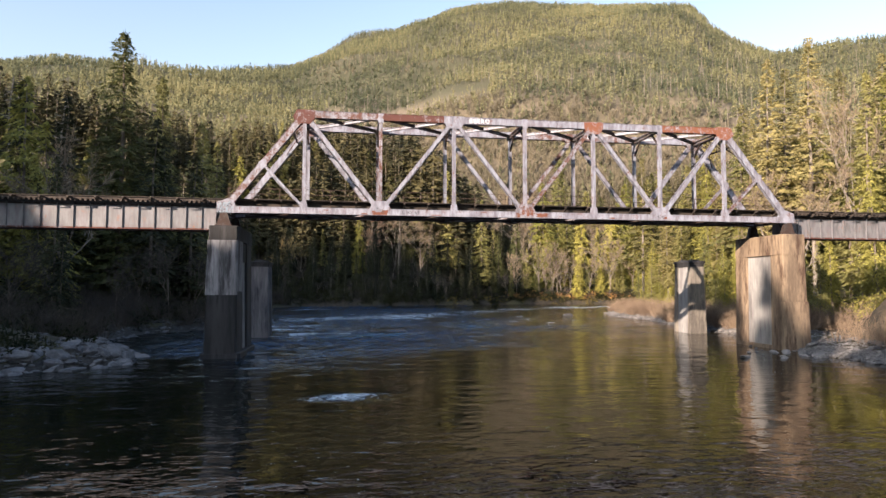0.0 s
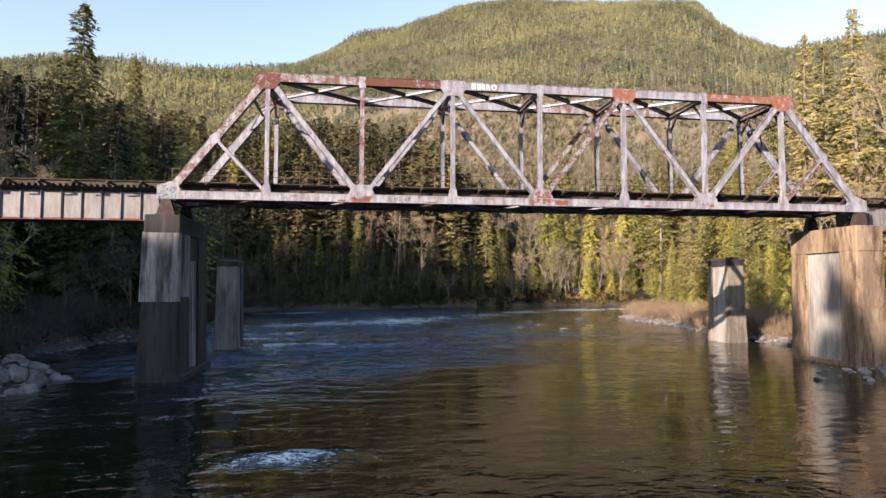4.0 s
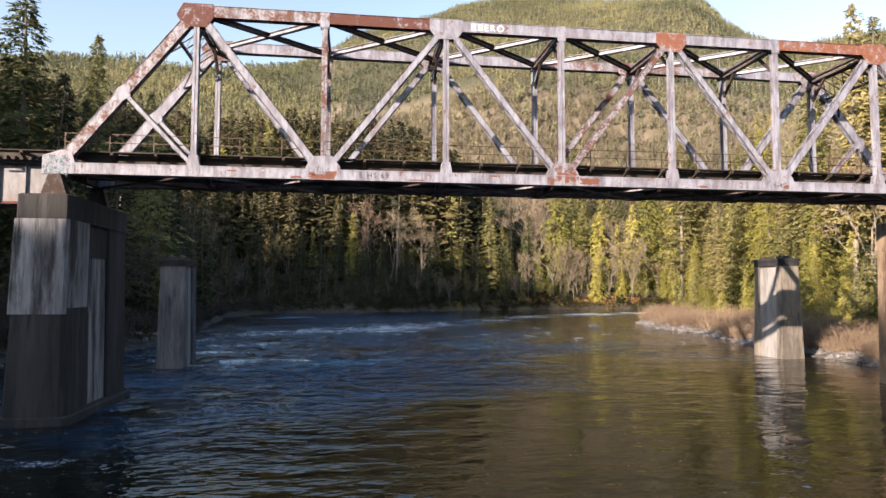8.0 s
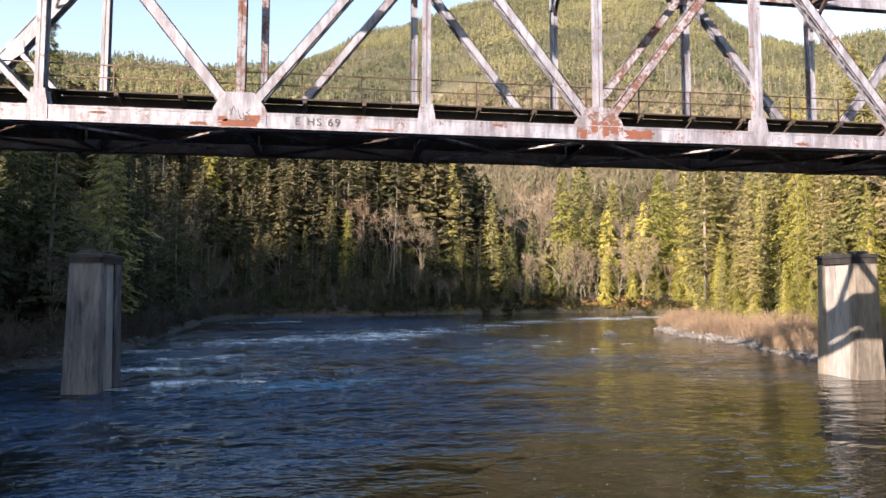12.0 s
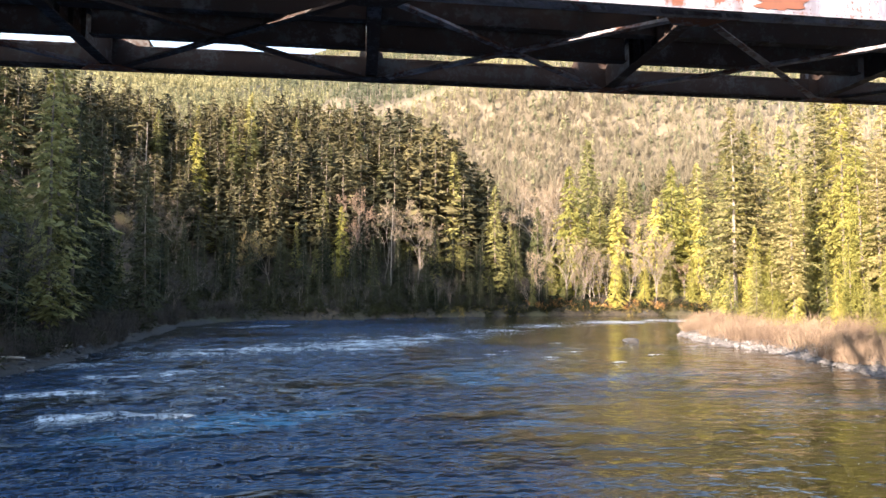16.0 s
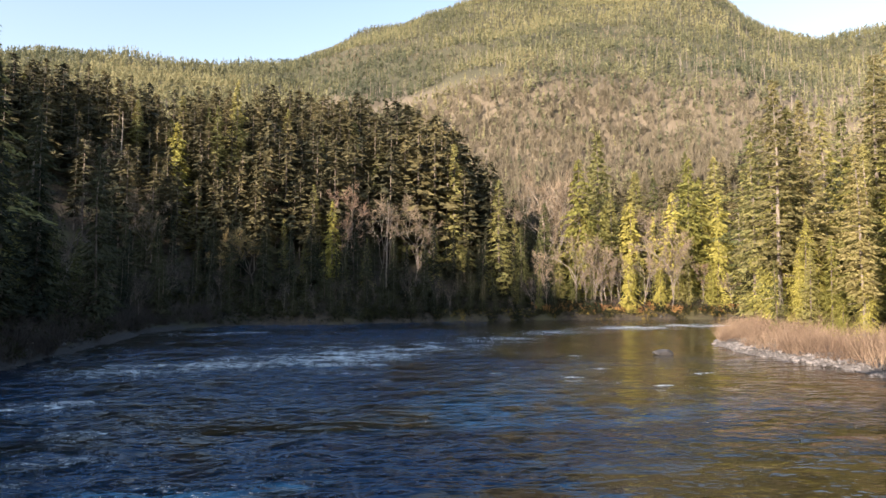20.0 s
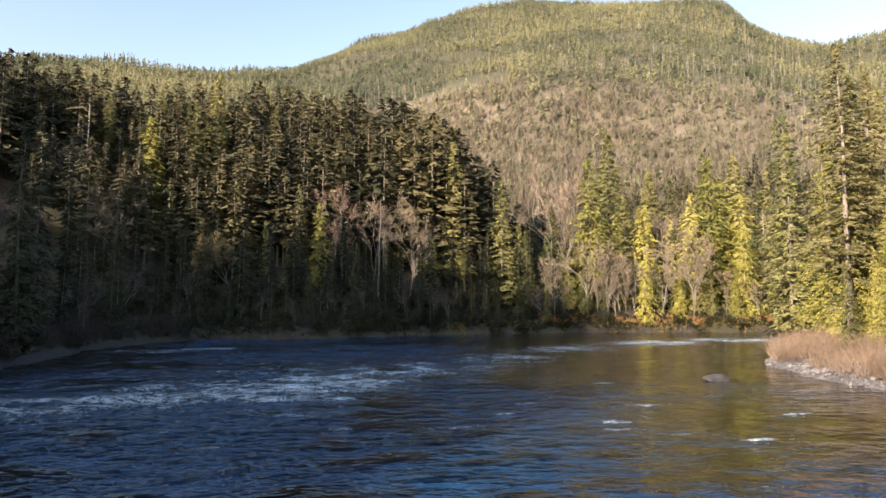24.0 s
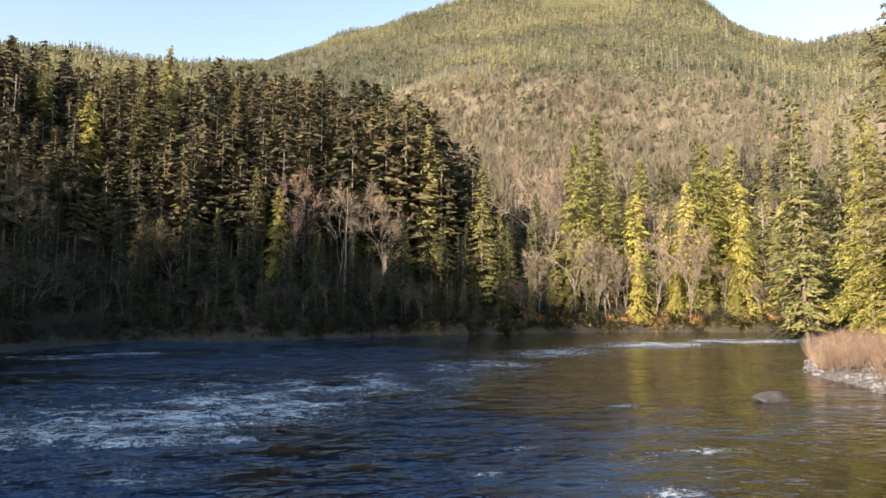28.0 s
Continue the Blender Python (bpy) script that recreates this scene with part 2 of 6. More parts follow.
def box(bm, x0, x1, y0, y1, z0, z1):
    v = [bm.verts.new(p) for p in ((x0, y0, z0), (x1, y0, z0), (x1, y1, z0), (x0, y1, z0), (x0, y0, z1), (x1, y0, z1), (x1, y1, z1), (x0, y1, z1))]
    for f in ((3, 2, 1, 0), (4, 5, 6, 7), (0, 1, 5, 4), (1, 2, 6, 5), (2, 3, 7, 6), (3, 0, 4, 7)):
        bm.faces.new([v[i] for i in f])


def bar(bm, p, q, w, h, side=(0, 1, 0)):
    """A straight bar from p to q, w thick along side and h across it."""
    p, q, s = Vector(p), Vector(q), Vector(side)
    ax = (q - p).normalized()
    s = (s - ax * s.dot(ax)).normalized() * (w / 2)
    u = ax.cross(s).normalized() * (h / 2)
    v = [bm.verts.new(c + a * s + b * u) for c in (p, q) for a, b in ((-1, -1), (1, -1), (1, 1), (-1, 1))]
    for f in ((0, 1, 2, 3), (7, 6, 5, 4), (0, 4, 5, 1), (1, 5, 6, 2), (2, 6, 7, 3), (3, 7, 4, 0)):
        bm.faces.new([v[i] for i in f])
    bmesh.ops.recalc_face_normals(bm, faces=bm.faces[-6:])


def plate(bm, outline, y0, y1):
    """A flat plate in the xz plane with the given outline."""
    a = [bm.verts.new((x, y0, z)) for x, z in outline]
    b = [bm.verts.new((x, y1, z)) for x, z in outline]
    faces = [bm.faces.new(a), bm.faces.new(b[::-1])]
    for i in range(len(a)):
        j = (i + 1) % len(a)
        faces.append(bm.faces.new((a[j], a[i], b[i], b[j])))
    bmesh.ops.recalc_face_normals(bm, faces=faces)


def tri_mesh(name, verts, tris, material, tint=None, smooth=False):
    """A mesh object from arrays of corners and triangles."""
    me = bpy.data.meshes.new(name)
    verts, tris = np.asarray(verts, np.float32), np.asarray(tris, np.int32)
    me.vertices.add(len(verts))
    me.vertices.foreach_set("co", verts.ravel())
    me.loops.add(tris.size)
    me.loops.foreach_set("vertex_index", tris.ravel())
    me.polygons.add(len(tris))
    me.polygons.foreach_set("loop_start", np.arange(0, tris.size, 3, dtype=np.int32))
    me.polygons.foreach_set("use_smooth", np.full(len(tris), smooth))
    if tint is not None:
        me.attributes.new("tint", "FLOAT", "POINT").data.foreach_set("value", np.asarray(tint, np.float32))
    me.update(calc_edges=True)
    me.materials.append(material)
    return new(name, me)


def tri_data(name, verts, tris, material):
    ob = tri_mesh(name, verts, tris, material)
    me = ob.data
    bpy.data.objects.remove(ob)
    return me


def step(a, b, x):
    t = np.clip((x - a) / (b - a), 0, 1)
    return t * t * (3 - 2 * t)


def wobble(x, y, size, seed=0):
    """Smooth value noise on the plane, about -1 to 1."""
    x, y = np.asarray(x, float) / size, np.asarray(y, float) / size
    xi, yi = np.floor(x), np.floor(y)
    fx, fy = x - xi, y - yi
    fx, fy = fx * fx * (3 - 2 * fx), fy * fy * (3 - 2 * fy)

    def h(i, j):
        v = np.sin(i * 127.1 + j * 311.7 + seed * 74.7) * 43758.5453
        return (v - np.floor(v)) * 2 - 1

    return (h(xi, yi) * (1 - fx) + h(xi + 1, yi) * fx) * (1 - fy) + (h(xi, yi + 1) * (1 - fx) + h(xi + 1, yi + 1) * fx) * fy


# ---- the lie of the land ----
RIVER = np.array([(-75, -400), (-48, -60), (-38, 20), (-31, 54), (-22, 62), (-22, 69), (-32, 84), (-31, 104), (-22, 116), (-23, 146), (-26, 172), (-30, 205), (-27, 228), (-14, 243), (4, 242), (24, 252), (42, 261), (61, 266), (82, 269), (135, 267), (200, 262), (420, 240),
                  (420, 196), (260, 214), (160, 214), (112, 204), (94, 192), (81, 182), (71, 168), (67, 152), (67, 136), (62, 116), (60, 98), (58, 84), (54, 72), (50, 62), (49, 50), (56, 25), (60, -60), (30, -400)], float)


def shore(x, y):
    """Distance from the river's edge: below zero in the river."""
    x, y = np.asarray(x, float), np.asarray(y, float)
    best, inside = np.full(x.shape, 1e9), np.zeros(x.shape, bool)
    for (ax, ay), (bx, by) in zip(RIVER, np.roll(RIVER, -1, 0)):
        ex, ey = bx - ax, by - ay
        t = np.clip(((x - ax) * ex + (y - ay) * ey) / (ex * ex + ey * ey), 0, 1)
        best = np.minimum(best, (x - ax - t * ex) ** 2 + (y - ay - t * ey) ** 2)
        inside ^= ((ay > y) != (by > y)) & (x < ex * (y - ay) / (ey if ey else 1e-9) + ax)
    d = np.sqrt(best)
    return np.where(inside, -d, d)


CREST = np.array([(-180, 0.10), (-70, 0.12), (-45, 0.24), (-27, 0.293), (-23.4, 0.308), (-19.5, 0.316), (-15.3, 0.318), (-12.1, 0.320), (-8.4, 0.333), (-5.0, 0.342), (-3.0, 0.360), (0.0, 0.394), (4.2, 0.411), (9.4, 0.443), (14.7, 0.449), (19.8, 0.442),
                  (23.8, 0.434), (27.2, 0.428), (29.1, 0.424), (30.5, 0.418), (31.3, 0.404), (32.2, 0.386), (33.9, 0.366), (36.0, 0.343), (37.0, 0.331), (38.8, 0.328), (44.2, 0.320), (60, 0.26), (90, 0.14), (180, 0.10)])
FARNESS = np.array([(-180, 1100), (-45, 1150), (-8, 1200), (0, 1500), (8, 1650), (30, 1600), (38, 1300), (60, 1100), (180, 1100)], float)


def ground(x, y):
    """Height of the land."""
    x, y = np.asarray(x, float), np.asarray(y, float)
    d = shore(x, y) + 0.9 * wobble(x, y, 7, 1) + 0.4 * wobble(x, y, 2.5, 2)
    o = np.maximum(d, 0)
    far_side = step(225, 245, y + 0.15 * np.minimum(x, 0)) * step(300, 200, x - 0.2 * y)
    left = step(20, -10, x) * (1 - far_side)
    right = np.clip(1 - left - far_side, 0, 1)
    z = far_side * (3.0 * (1 - np.exp(-o / 1.3)) + 0.10 * o) + left * (1.5 * (1 - np.exp(-o / 1.6)) + 6.8 * step(3, 28, o)) + right * (1.5 * (1 - np.exp(-o / 4.0)) + 3.6 * step(10, 40, o))
    # the railway's embankments
    bank = step(14, 3, np.abs(y - 71.8)) * np.maximum(step(-46, -60, x), step(68, 84, x))
    z = z + bank * np.maximum(15.4 - z, 0)
    # the wooded spur on the far side, and the valley's side to the left
    z = z + 50 * step(4, 120, o) * far_side * step(118, 30, x + 0.25 * (y - 260)) * step(700, 420, y)
    z = z + (64 + 24 * step(0, 60, y) * step(140, 95, y)) * step(45, 245, -x) * step(200, 85, y) * step(-700, -300, y)
    # a further unseen rise, added so the far bank's foot falls in shade
    z = z + 11 * step(95, 185, -x) * step(230, 160, y) * step(10, 80, y)
    # the mountains all round
    r, az = np.hypot(x, y), np.degrees(np.arctan2(x, y))
    crest = np.interp(az, CREST[:, 0], CREST[:, 1])
    far = np.interp(az, FARNESS[:, 0], FARNESS[:, 1])
    top = crest * far - 20
    u = np.clip((r - 400) / (far - 400), 0, 3)
    rise = np.where(u < 1, 1 - (1 - np.minimum(u, 1)) ** 1.25, 1 - 0.5 * (u - 1))
    knoll = 16 * wobble(x, y, 160, 5) + 7 * wobble(x, y, 60, 6)
    bench = 9 * np.exp(-((u - 0.19) / 0.05) ** 2) * step(-8, 2, az) * step(34, 24, az)
    m = 14 + top * np.maximum(rise, 0) + knoll * step(0.02, 0.2, u) * step(1.05, 0.8, u) + bench - 14 * (1 - step(0, 0.06, u))
    z = np.where(u > 0, np.maximum(z * step(0.25, 0.0, u), np.maximum(m, -6)), z)
    z = z + np.where(d > 0, 0.25 * wobble(x, y, 3.5, 8) * step(0, 4, o) + 0.9 * wobble(x, y, 18, 9) * step(3, 25, o), 0)
    return np.where(d < 0, -np.minimum(2.2, 0.10 + 0.22 * -d), z)


def gz(x, y):
    return float(ground(np.array([x]), np.array([y]))[0])


def soil():
    m, nt, bsdf = nodes_of("forest_floor_and_gravel")
    p = position(nt)
    sep = nt.nodes.new("ShaderNodeSeparateXYZ")
    nt.links.new(p, sep.inputs[0])
    a, b, c = noise_node(nt, p, 0.06, 5), noise_node(nt, p, 0.9, 6), noise_node(nt, p, 5.0, 5)
    floor = mix(nt, ramp(nt, b, 0.35, 0.65), (0.018, 0.014, 0.009), (0.056, 0.042, 0.025))
    floor = mix(nt, ramp(nt, a, 0.45, 0.65), floor, (0.055, 0.050, 0.018))
    hill = mix(nt, ramp(nt, noise_node(nt, p, 0.02, 6), 0.4, 0.62), (0.090, 0.074, 0.048), (0.135, 0.108, 0.074))
    stones = mix(nt, ramp(nt, c, 0.35, 0.65), (0.05, 0.046, 0.043), (0.17, 0.157, 0.145))
    low = ramp(nt, math_node(nt, "ADD", sep.outputs["Z"], math_node(nt, "MULTIPLY", b, 0.9)), 1.1, 1.5)
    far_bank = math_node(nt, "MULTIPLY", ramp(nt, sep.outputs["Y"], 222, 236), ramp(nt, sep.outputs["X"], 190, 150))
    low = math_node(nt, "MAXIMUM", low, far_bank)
    # stones left of the river go near-black, painting that bank's shade
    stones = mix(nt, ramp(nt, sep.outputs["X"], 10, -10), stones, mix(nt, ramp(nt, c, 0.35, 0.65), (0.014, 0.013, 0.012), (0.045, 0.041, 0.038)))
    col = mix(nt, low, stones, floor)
    hill = mix(nt, ramp(nt, sep.outputs["Z"], 235, 190), (0.05, 0.048, 0.024), hill)
    col = mix(nt, ramp(nt, sep.outputs["Z"], 75, 120), col, hill)
    nt.links.new(col, bsdf.inputs["Base Color"])
    bsdf.inputs["Roughness"].default_value = 0.95
    bump(nt, bsdf, math_node(nt, "ADD", b, math_node(nt, "MULTIPLY", c, 0.4)), 0.8, 0.25)
    return m


def grid_tris(rows, cols, wrap=False):
    i, j = np.meshgrid(np.arange(rows - 1), np.arange(cols if wrap else cols - 1), indexing="ij")
    a, b = i * cols + j, i * cols + (j + 1) % cols
    c, d = a + cols, b + cols
    return np.concatenate([np.stack([a, c, b], -1).reshape(-1, 3), np.stack([b, c, d], -1).reshape(-1, 3)])


rr = np.concatenate([[0.5, 6, 14, 22, 30], 36 * 1.0165 ** np.arange(0, 283)])
aa = np.radians(np.concatenate([np.arange(-60, 75, 0.5), np.arange(75, 300, 3.0)]))
R_, A_ = np.meshgrid(rr, aa, indexing="ij")
GX, GY = R_ * np.sin(A_), R_ * np.cos(A_)
GZ = ground(GX.ravel(), GY.ravel())
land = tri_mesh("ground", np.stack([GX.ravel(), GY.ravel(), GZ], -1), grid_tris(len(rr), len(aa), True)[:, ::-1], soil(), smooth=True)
tagged(land, "brown forest floor with gravel banks and wooded mountainsides", "ground", kind="structure")


# ---- the river ----
def river_water():
    m, nt, bsdf = nodes_of("river_water")
    p = position(nt)
    sep = nt.nodes.new("ShaderNodeSeparateXYZ")
    nt.links.new(p, sep.inputs[0])
    at = nt.nodes.new("ShaderNodeAttribute")
    at.attribute_name = "tint"
    ch = nt.nodes.new("ShaderNodeAttribute")
    ch.attribute_name = "chop"
    swell = noise_node(nt, p, 0.38, 3, 0.5, (0.75, 1.0, 1.0))
    rip = noise_node(nt, p, 1.0, 3, 0.5, (0.72, 1.0, 1.0))
    rip2 = noise_node(nt, p, 3.0, 2, 0.5, (0.8, 1.0, 1.0))
    slick = ramp(nt, math_node(nt, "ADD", math_node(nt, "MULTIPLY", noise_node(nt, p, 0.11, 3, 0.6, (0.7, 1.0, 1.0)), 0.55), math_node(nt, "MULTIPLY", noise_node(nt, p, 0.42, 3, 0.6, (0.55, 1.0, 1.0)), 0.45)), 0.40, 0.60, 0.34, 1.2)
    rough_water = math_node(nt, "MULTIPLY", ch.outputs["Fac"], slick)
    froth = math_node(nt, "ADD", math_node(nt, "MULTIPLY", noise_node(nt, p, 1.9, 6, 0.7, (0.6, 1.0, 1.0)), 1.2), math_node(nt, "MULTIPLY", noise_node(nt, p, 7.0, 6, 0.8, (0.7, 1.0, 1.0)), 1.5))
    froth = math_node(nt, "SUBTRACT", froth, 0.90)
    speck = noise_node(nt, p, 0.45, 8, 0.8, (1.0, 0.6, 1.0))
    foam = ramp(nt, math_node(nt, "ADD", froth, math_node(nt, "MULTIPLY", at.outputs["Fac"], 0.34)), 0.70, 0.88)
    # green-brown over the gravel of the inner bend; choppy water coloured blue for reflected sky
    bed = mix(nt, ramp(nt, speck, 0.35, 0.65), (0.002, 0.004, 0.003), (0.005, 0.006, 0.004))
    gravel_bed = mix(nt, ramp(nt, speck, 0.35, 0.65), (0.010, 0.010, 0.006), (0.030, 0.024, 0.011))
    sky_blue = mix(nt, ramp(nt, speck, 0.4, 0.6), (0.003, 0.020, 0.052), (0.008, 0.036, 0.088))
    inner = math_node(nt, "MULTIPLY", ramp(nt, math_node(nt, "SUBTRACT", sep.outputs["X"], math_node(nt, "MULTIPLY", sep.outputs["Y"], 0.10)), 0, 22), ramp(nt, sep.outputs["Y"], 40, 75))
    deep = mix(nt, math_node(nt, "MULTIPLY", ramp(nt, rough_water, 0.15, 0.60), ramp(nt, sep.outputs["X"], -26, -14)), mix(nt, inner, bed, gravel_bed), sky_blue)
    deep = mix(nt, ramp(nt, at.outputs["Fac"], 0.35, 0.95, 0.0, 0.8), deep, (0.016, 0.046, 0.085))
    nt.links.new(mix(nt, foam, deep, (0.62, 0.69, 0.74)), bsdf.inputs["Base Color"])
    nt.links.new(ramp(nt, foam, 0, 1, 0.02, 0.75), bsdf.inputs["Roughness"])
    bsdf.inputs["IOR"].default_value = 1.33
    h = math_node(nt, "ADD", math_node(nt, "ADD", math_node(nt, "ADD", rip, math_node(nt, "MULTIPLY", swell, 0.9)), math_node(nt, "MULTIPLY", rip2, 0.20)), math_node(nt, "MULTIPLY", foam, 0.3))
    bump(nt, bsdf, math_node(nt, "MULTIPLY", h, rough_water), 1.0, 0.50)
    return m


# rapids: centre, half length, half width, turn in degrees, strength, height of the standing wave
RAPIDS = [(-8, 143, 10, 5, 25, 0.44, 0.22), (3, 149, 10, 6, 28, 0.50, 0.24), (13, 156, 11, 6.5, 30, 0.50, 0.22), (24, 166, 12, 7, 38, 0.46, 0.20), (38, 183, 15, 6.5, 42, 0.42, 0.16), (56, 203, 17, 6, 36, 0.44, 0.14), (78, 217, 18, 6.5, 20, 0.50, 0.16), (104, 226, 22, 7, 10, 0.54, 0.16), (130, 230, 18, 7, 4, 0.54, 0.14), (-9, 121, 6.5, 2.2, 15, 0.48, 0.22), (-18, 128, 7, 3, 20, 0.42, 0.16),
          (0.2, 42.3, 3.0, 1.15, 10, 0.86, 0.24), (-14, 205, 12, 1.6, 15, 0.46, 0.08), (-11, 108, 7, 1.2, 12, 0.50, 0.15), (0.6, 104, 2.6, 1.1, 10, 0.44, 0.15), (15, 137, 4, 1.1, 12, 0.46, 0.12), (-3, 99, 4.5, 1.0, 8, 0.44, 0.14), (-8, 52, 3, 0.8, 20, 0.36, 0.08),
          (24, 131, 3, 0.9, 10, 0.46, 0.12), (34, 129, 2.4, 0.7, 0, 0.46, 0.12), (40, 138, 3, 0.7, 10, 0.40, 0.10), (-6, 140, 8, 3.5, 20, 0.44, 0.16), (6, 168, 12, 3, 20, 0.36, 0.10)]
# single breaking waves and white streaks: centre, half length, half width, strength
BREAKERS = [(-10.1, 95.4, 2.2, 0.7, 0.8), (-5, 96.9, 3.4, 0.8, 0.8), (-1, 97.4, 2.2, 0.7, 0.7), (-7, 120.6, 2.5, 0.9, 0.75), (-12.2, 118, 3, 0.8, 0.75), (-6.4, 98.8, 3, 0.8, 0.7), (-8.5, 58.2, 2, 0.5, 0.6),
            (-6.1, 97.7, 3, 0.9, 1), (-3.1, 99.3, 2.4, 0.8, 1), (-6.8, 121.9, 2, 0.7, 0.9), (-11.3, 119.4, 3.5, 0.9, 0.9), (-1, 145, 3, 1.1, 0.9), (-15.2, 155, 3, 0.9, 0.6), (-0.6, 144.5, 4, 1.6, 1.1),
            (2.4, 150, 4, 1.3, 0.95), (16.3, 143.9, 2, 0.7, 0.8), (28.3, 135.4, 1.4, 0.6, 0.8), (35.1, 131.6, 1.4, 0.7, 0.8), (42.2, 152.3, 1.6, 0.6, 0.65), (31.2, 140, 1.4, 0.5, 0.65), (16.6, 131.3, 1.1, 0.5, 0.8),
            (9.5, 127.3, 1.2, 0.5, 0.8), (37.6, 127.4, 1.3, 0.4, 0.6), (41.2, 125, 1.3, 0.4, 0.7), (49.3, 132.7, 1.8, 0.5, 0.65), (-8.4, 208.5, 8, 1.2, 0.8), (-14.6, 200.9, 6, 1, 0.75), (20.2, 157.5, 6, 1.6, 0.7),
            (12.8, 153.1, 5, 1.5, 0.8), (11, 144.1, 4, 1.2, 0.7)]
RAPIDS += [(x, y, along, across, 12, strength, 0.14) for x, y, along, across, strength in BREAKERS]
wx = np.concatenate([np.arange(-52, -34, 0.6), np.arange(-34, 46, 0.32), np.arange(46, 80, 0.5), np.arange(80, 161, 1.0)])
wy = np.concatenate([np.arange(-6, 40, 0.5), np.arange(40, 165, 0.32), np.arange(165, 286.5, 0.6)])
WX, WY = np.meshgrid(wx, wy, indexing="ij")
WX, WY = WX.ravel(), WY.ravel()
calm = 0.05 + 0.95 * step(46, 98, WY - 0.25 * WX) * (0.55 + 0.45 * step(70, 20, WX))
lively = calm * (1 - 0.25 * step(105, 130, WY)) * (0.34 + 0.66 * step(28, 0, WX - 0.16 * (WY - 90)))


def ripple(turn, stretch, size, seed):
    c, s = math.cos(radians(turn)), math.sin(radians(turn))
    return wobble((WX * c + WY * s) * stretch, WY * c - WX * s, size, seed)


WZ = lively * (0.10 * ripple(18, 0.6, 3.4, 21) + 0.09 * ripple(-31, 0.65, 1.7, 22) + 0.09 * (0.42 - np.abs(ripple(34, 0.6, 2.0, 29))) + 0.065 * ripple(-14, 0.7, 1.1, 28) + 0.05 * ripple(40, 0.7, 0.85, 30) + 0.05 * wobble(WX, WY, 9, 23))
FO = 0.16 * step(40, 130, WY) * (0.6 + 0.4 * wobble(WX, WY, 14, 24))
for cx, cy, la, lb, turn, strength, wave in RAPIDS:
    c, s = math.cos(radians(turn)), math.sin(radians(turn))
    lb = lb * (1.6 if la > 8 else 1.15)
    u, v = ((WX - cx) * c + (WY - cy) * s) / la, (-(WX - cx) * s + (WY - cy) * c) / lb
    f = np.exp(-(u * u + v * v) * 1.1)
    FO = np.maximum(FO, strength * f * (0.82 + 0.3 * wobble(WX, WY, 2.6, 25)) + 0.10 * step(60, 115, WY))
    WZ = WZ + wave * f * (0.25 + 0.8 * ripple(15, 0.5, 1.7, 26))
tri_w = grid_tris(len(wx), len(wy))
FO = np.clip(FO * 1.72 + 2.8 * np.clip(WZ - 0.06, -0.12, 0.3) * step(60, 110, WY), -1.0, 1.0 + 0.25 * wobble(WX, WY, 1.3, 35))
CH = np.clip(0.04 + 0.6 * (calm + lively) * (0.55 + 0.45 * step(30, 5, WX - 0.12 * WY)) * (0.75 + 0.5 * wobble(WX, WY, 16, 27)), 0.05, 1.3)
keep = shore(WX, WY)[tri_w].min(1) < 3.0
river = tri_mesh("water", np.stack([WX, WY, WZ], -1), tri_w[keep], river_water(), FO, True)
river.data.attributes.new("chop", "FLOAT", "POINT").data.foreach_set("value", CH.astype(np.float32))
tagged(river, "dark green river with ripples, white riffles and reflections", "river", kind="structure")
reach = []
for x0, x1, y0, y1 in ((-82, 76, -420, -6), (160, 430, 180, 286), (-82, -52, -6, 60)):
    reach.append((x0, x1, y0, y1))
bm = bmesh.new()
for x0, x1, y0, y1 in reach:
    nx, ny = max(2, int((x1 - x0) / 8)), max(2, int((y1 - y0) / 8))
    g = [[bm.verts.new((x0 + (x1 - x0) * i / nx, y0 + (y1 - y0) * j / ny, 0)) for j in range(ny + 1)] for i in range(nx + 1)]
    for i in range(nx):
        for j in range(ny):
            bm.faces.new((g[i][j], g[i + 1][j], g[i + 1][j + 1], g[i][j + 1]))
far_reach = part("water", bm, river.data.materials[0])
far_reach.data.attributes.new("tint", "FLOAT", "POINT").data.foreach_set("value", np.full(len(far_reach.data.vertices), 0.12, np.float32))
far_reach.data.attributes.new("chop", "FLOAT", "POINT").data.foreach_set("value", np.full(len(far_reach.data.vertices), 0.35, np.float32))
tagged(far_reach, "quiet dark reach of the river round the bend", "river", kind="structure")


# ---- the railway bridge: riveted Warren truss with verticals ----
PANEL, X0 = 8.23, -12.99
ZL, ZU = 15.44, 26.0                       # centre lines of the chords
NEAR, FAR = 69.25, 75.90                   # planes of the two trusses
HALF = 0.23                                # half the members' depth across the truss
MID = (NEAR + FAR) / 2


def nx_(k):
    return X0 + PANEL * k


truss = thing("truss_bridge", "old riveted steel railway truss bridge with faded paint and rust", "bridge", (nx_(4), MID, 13.4))
truss.location = (0, 0, 0)


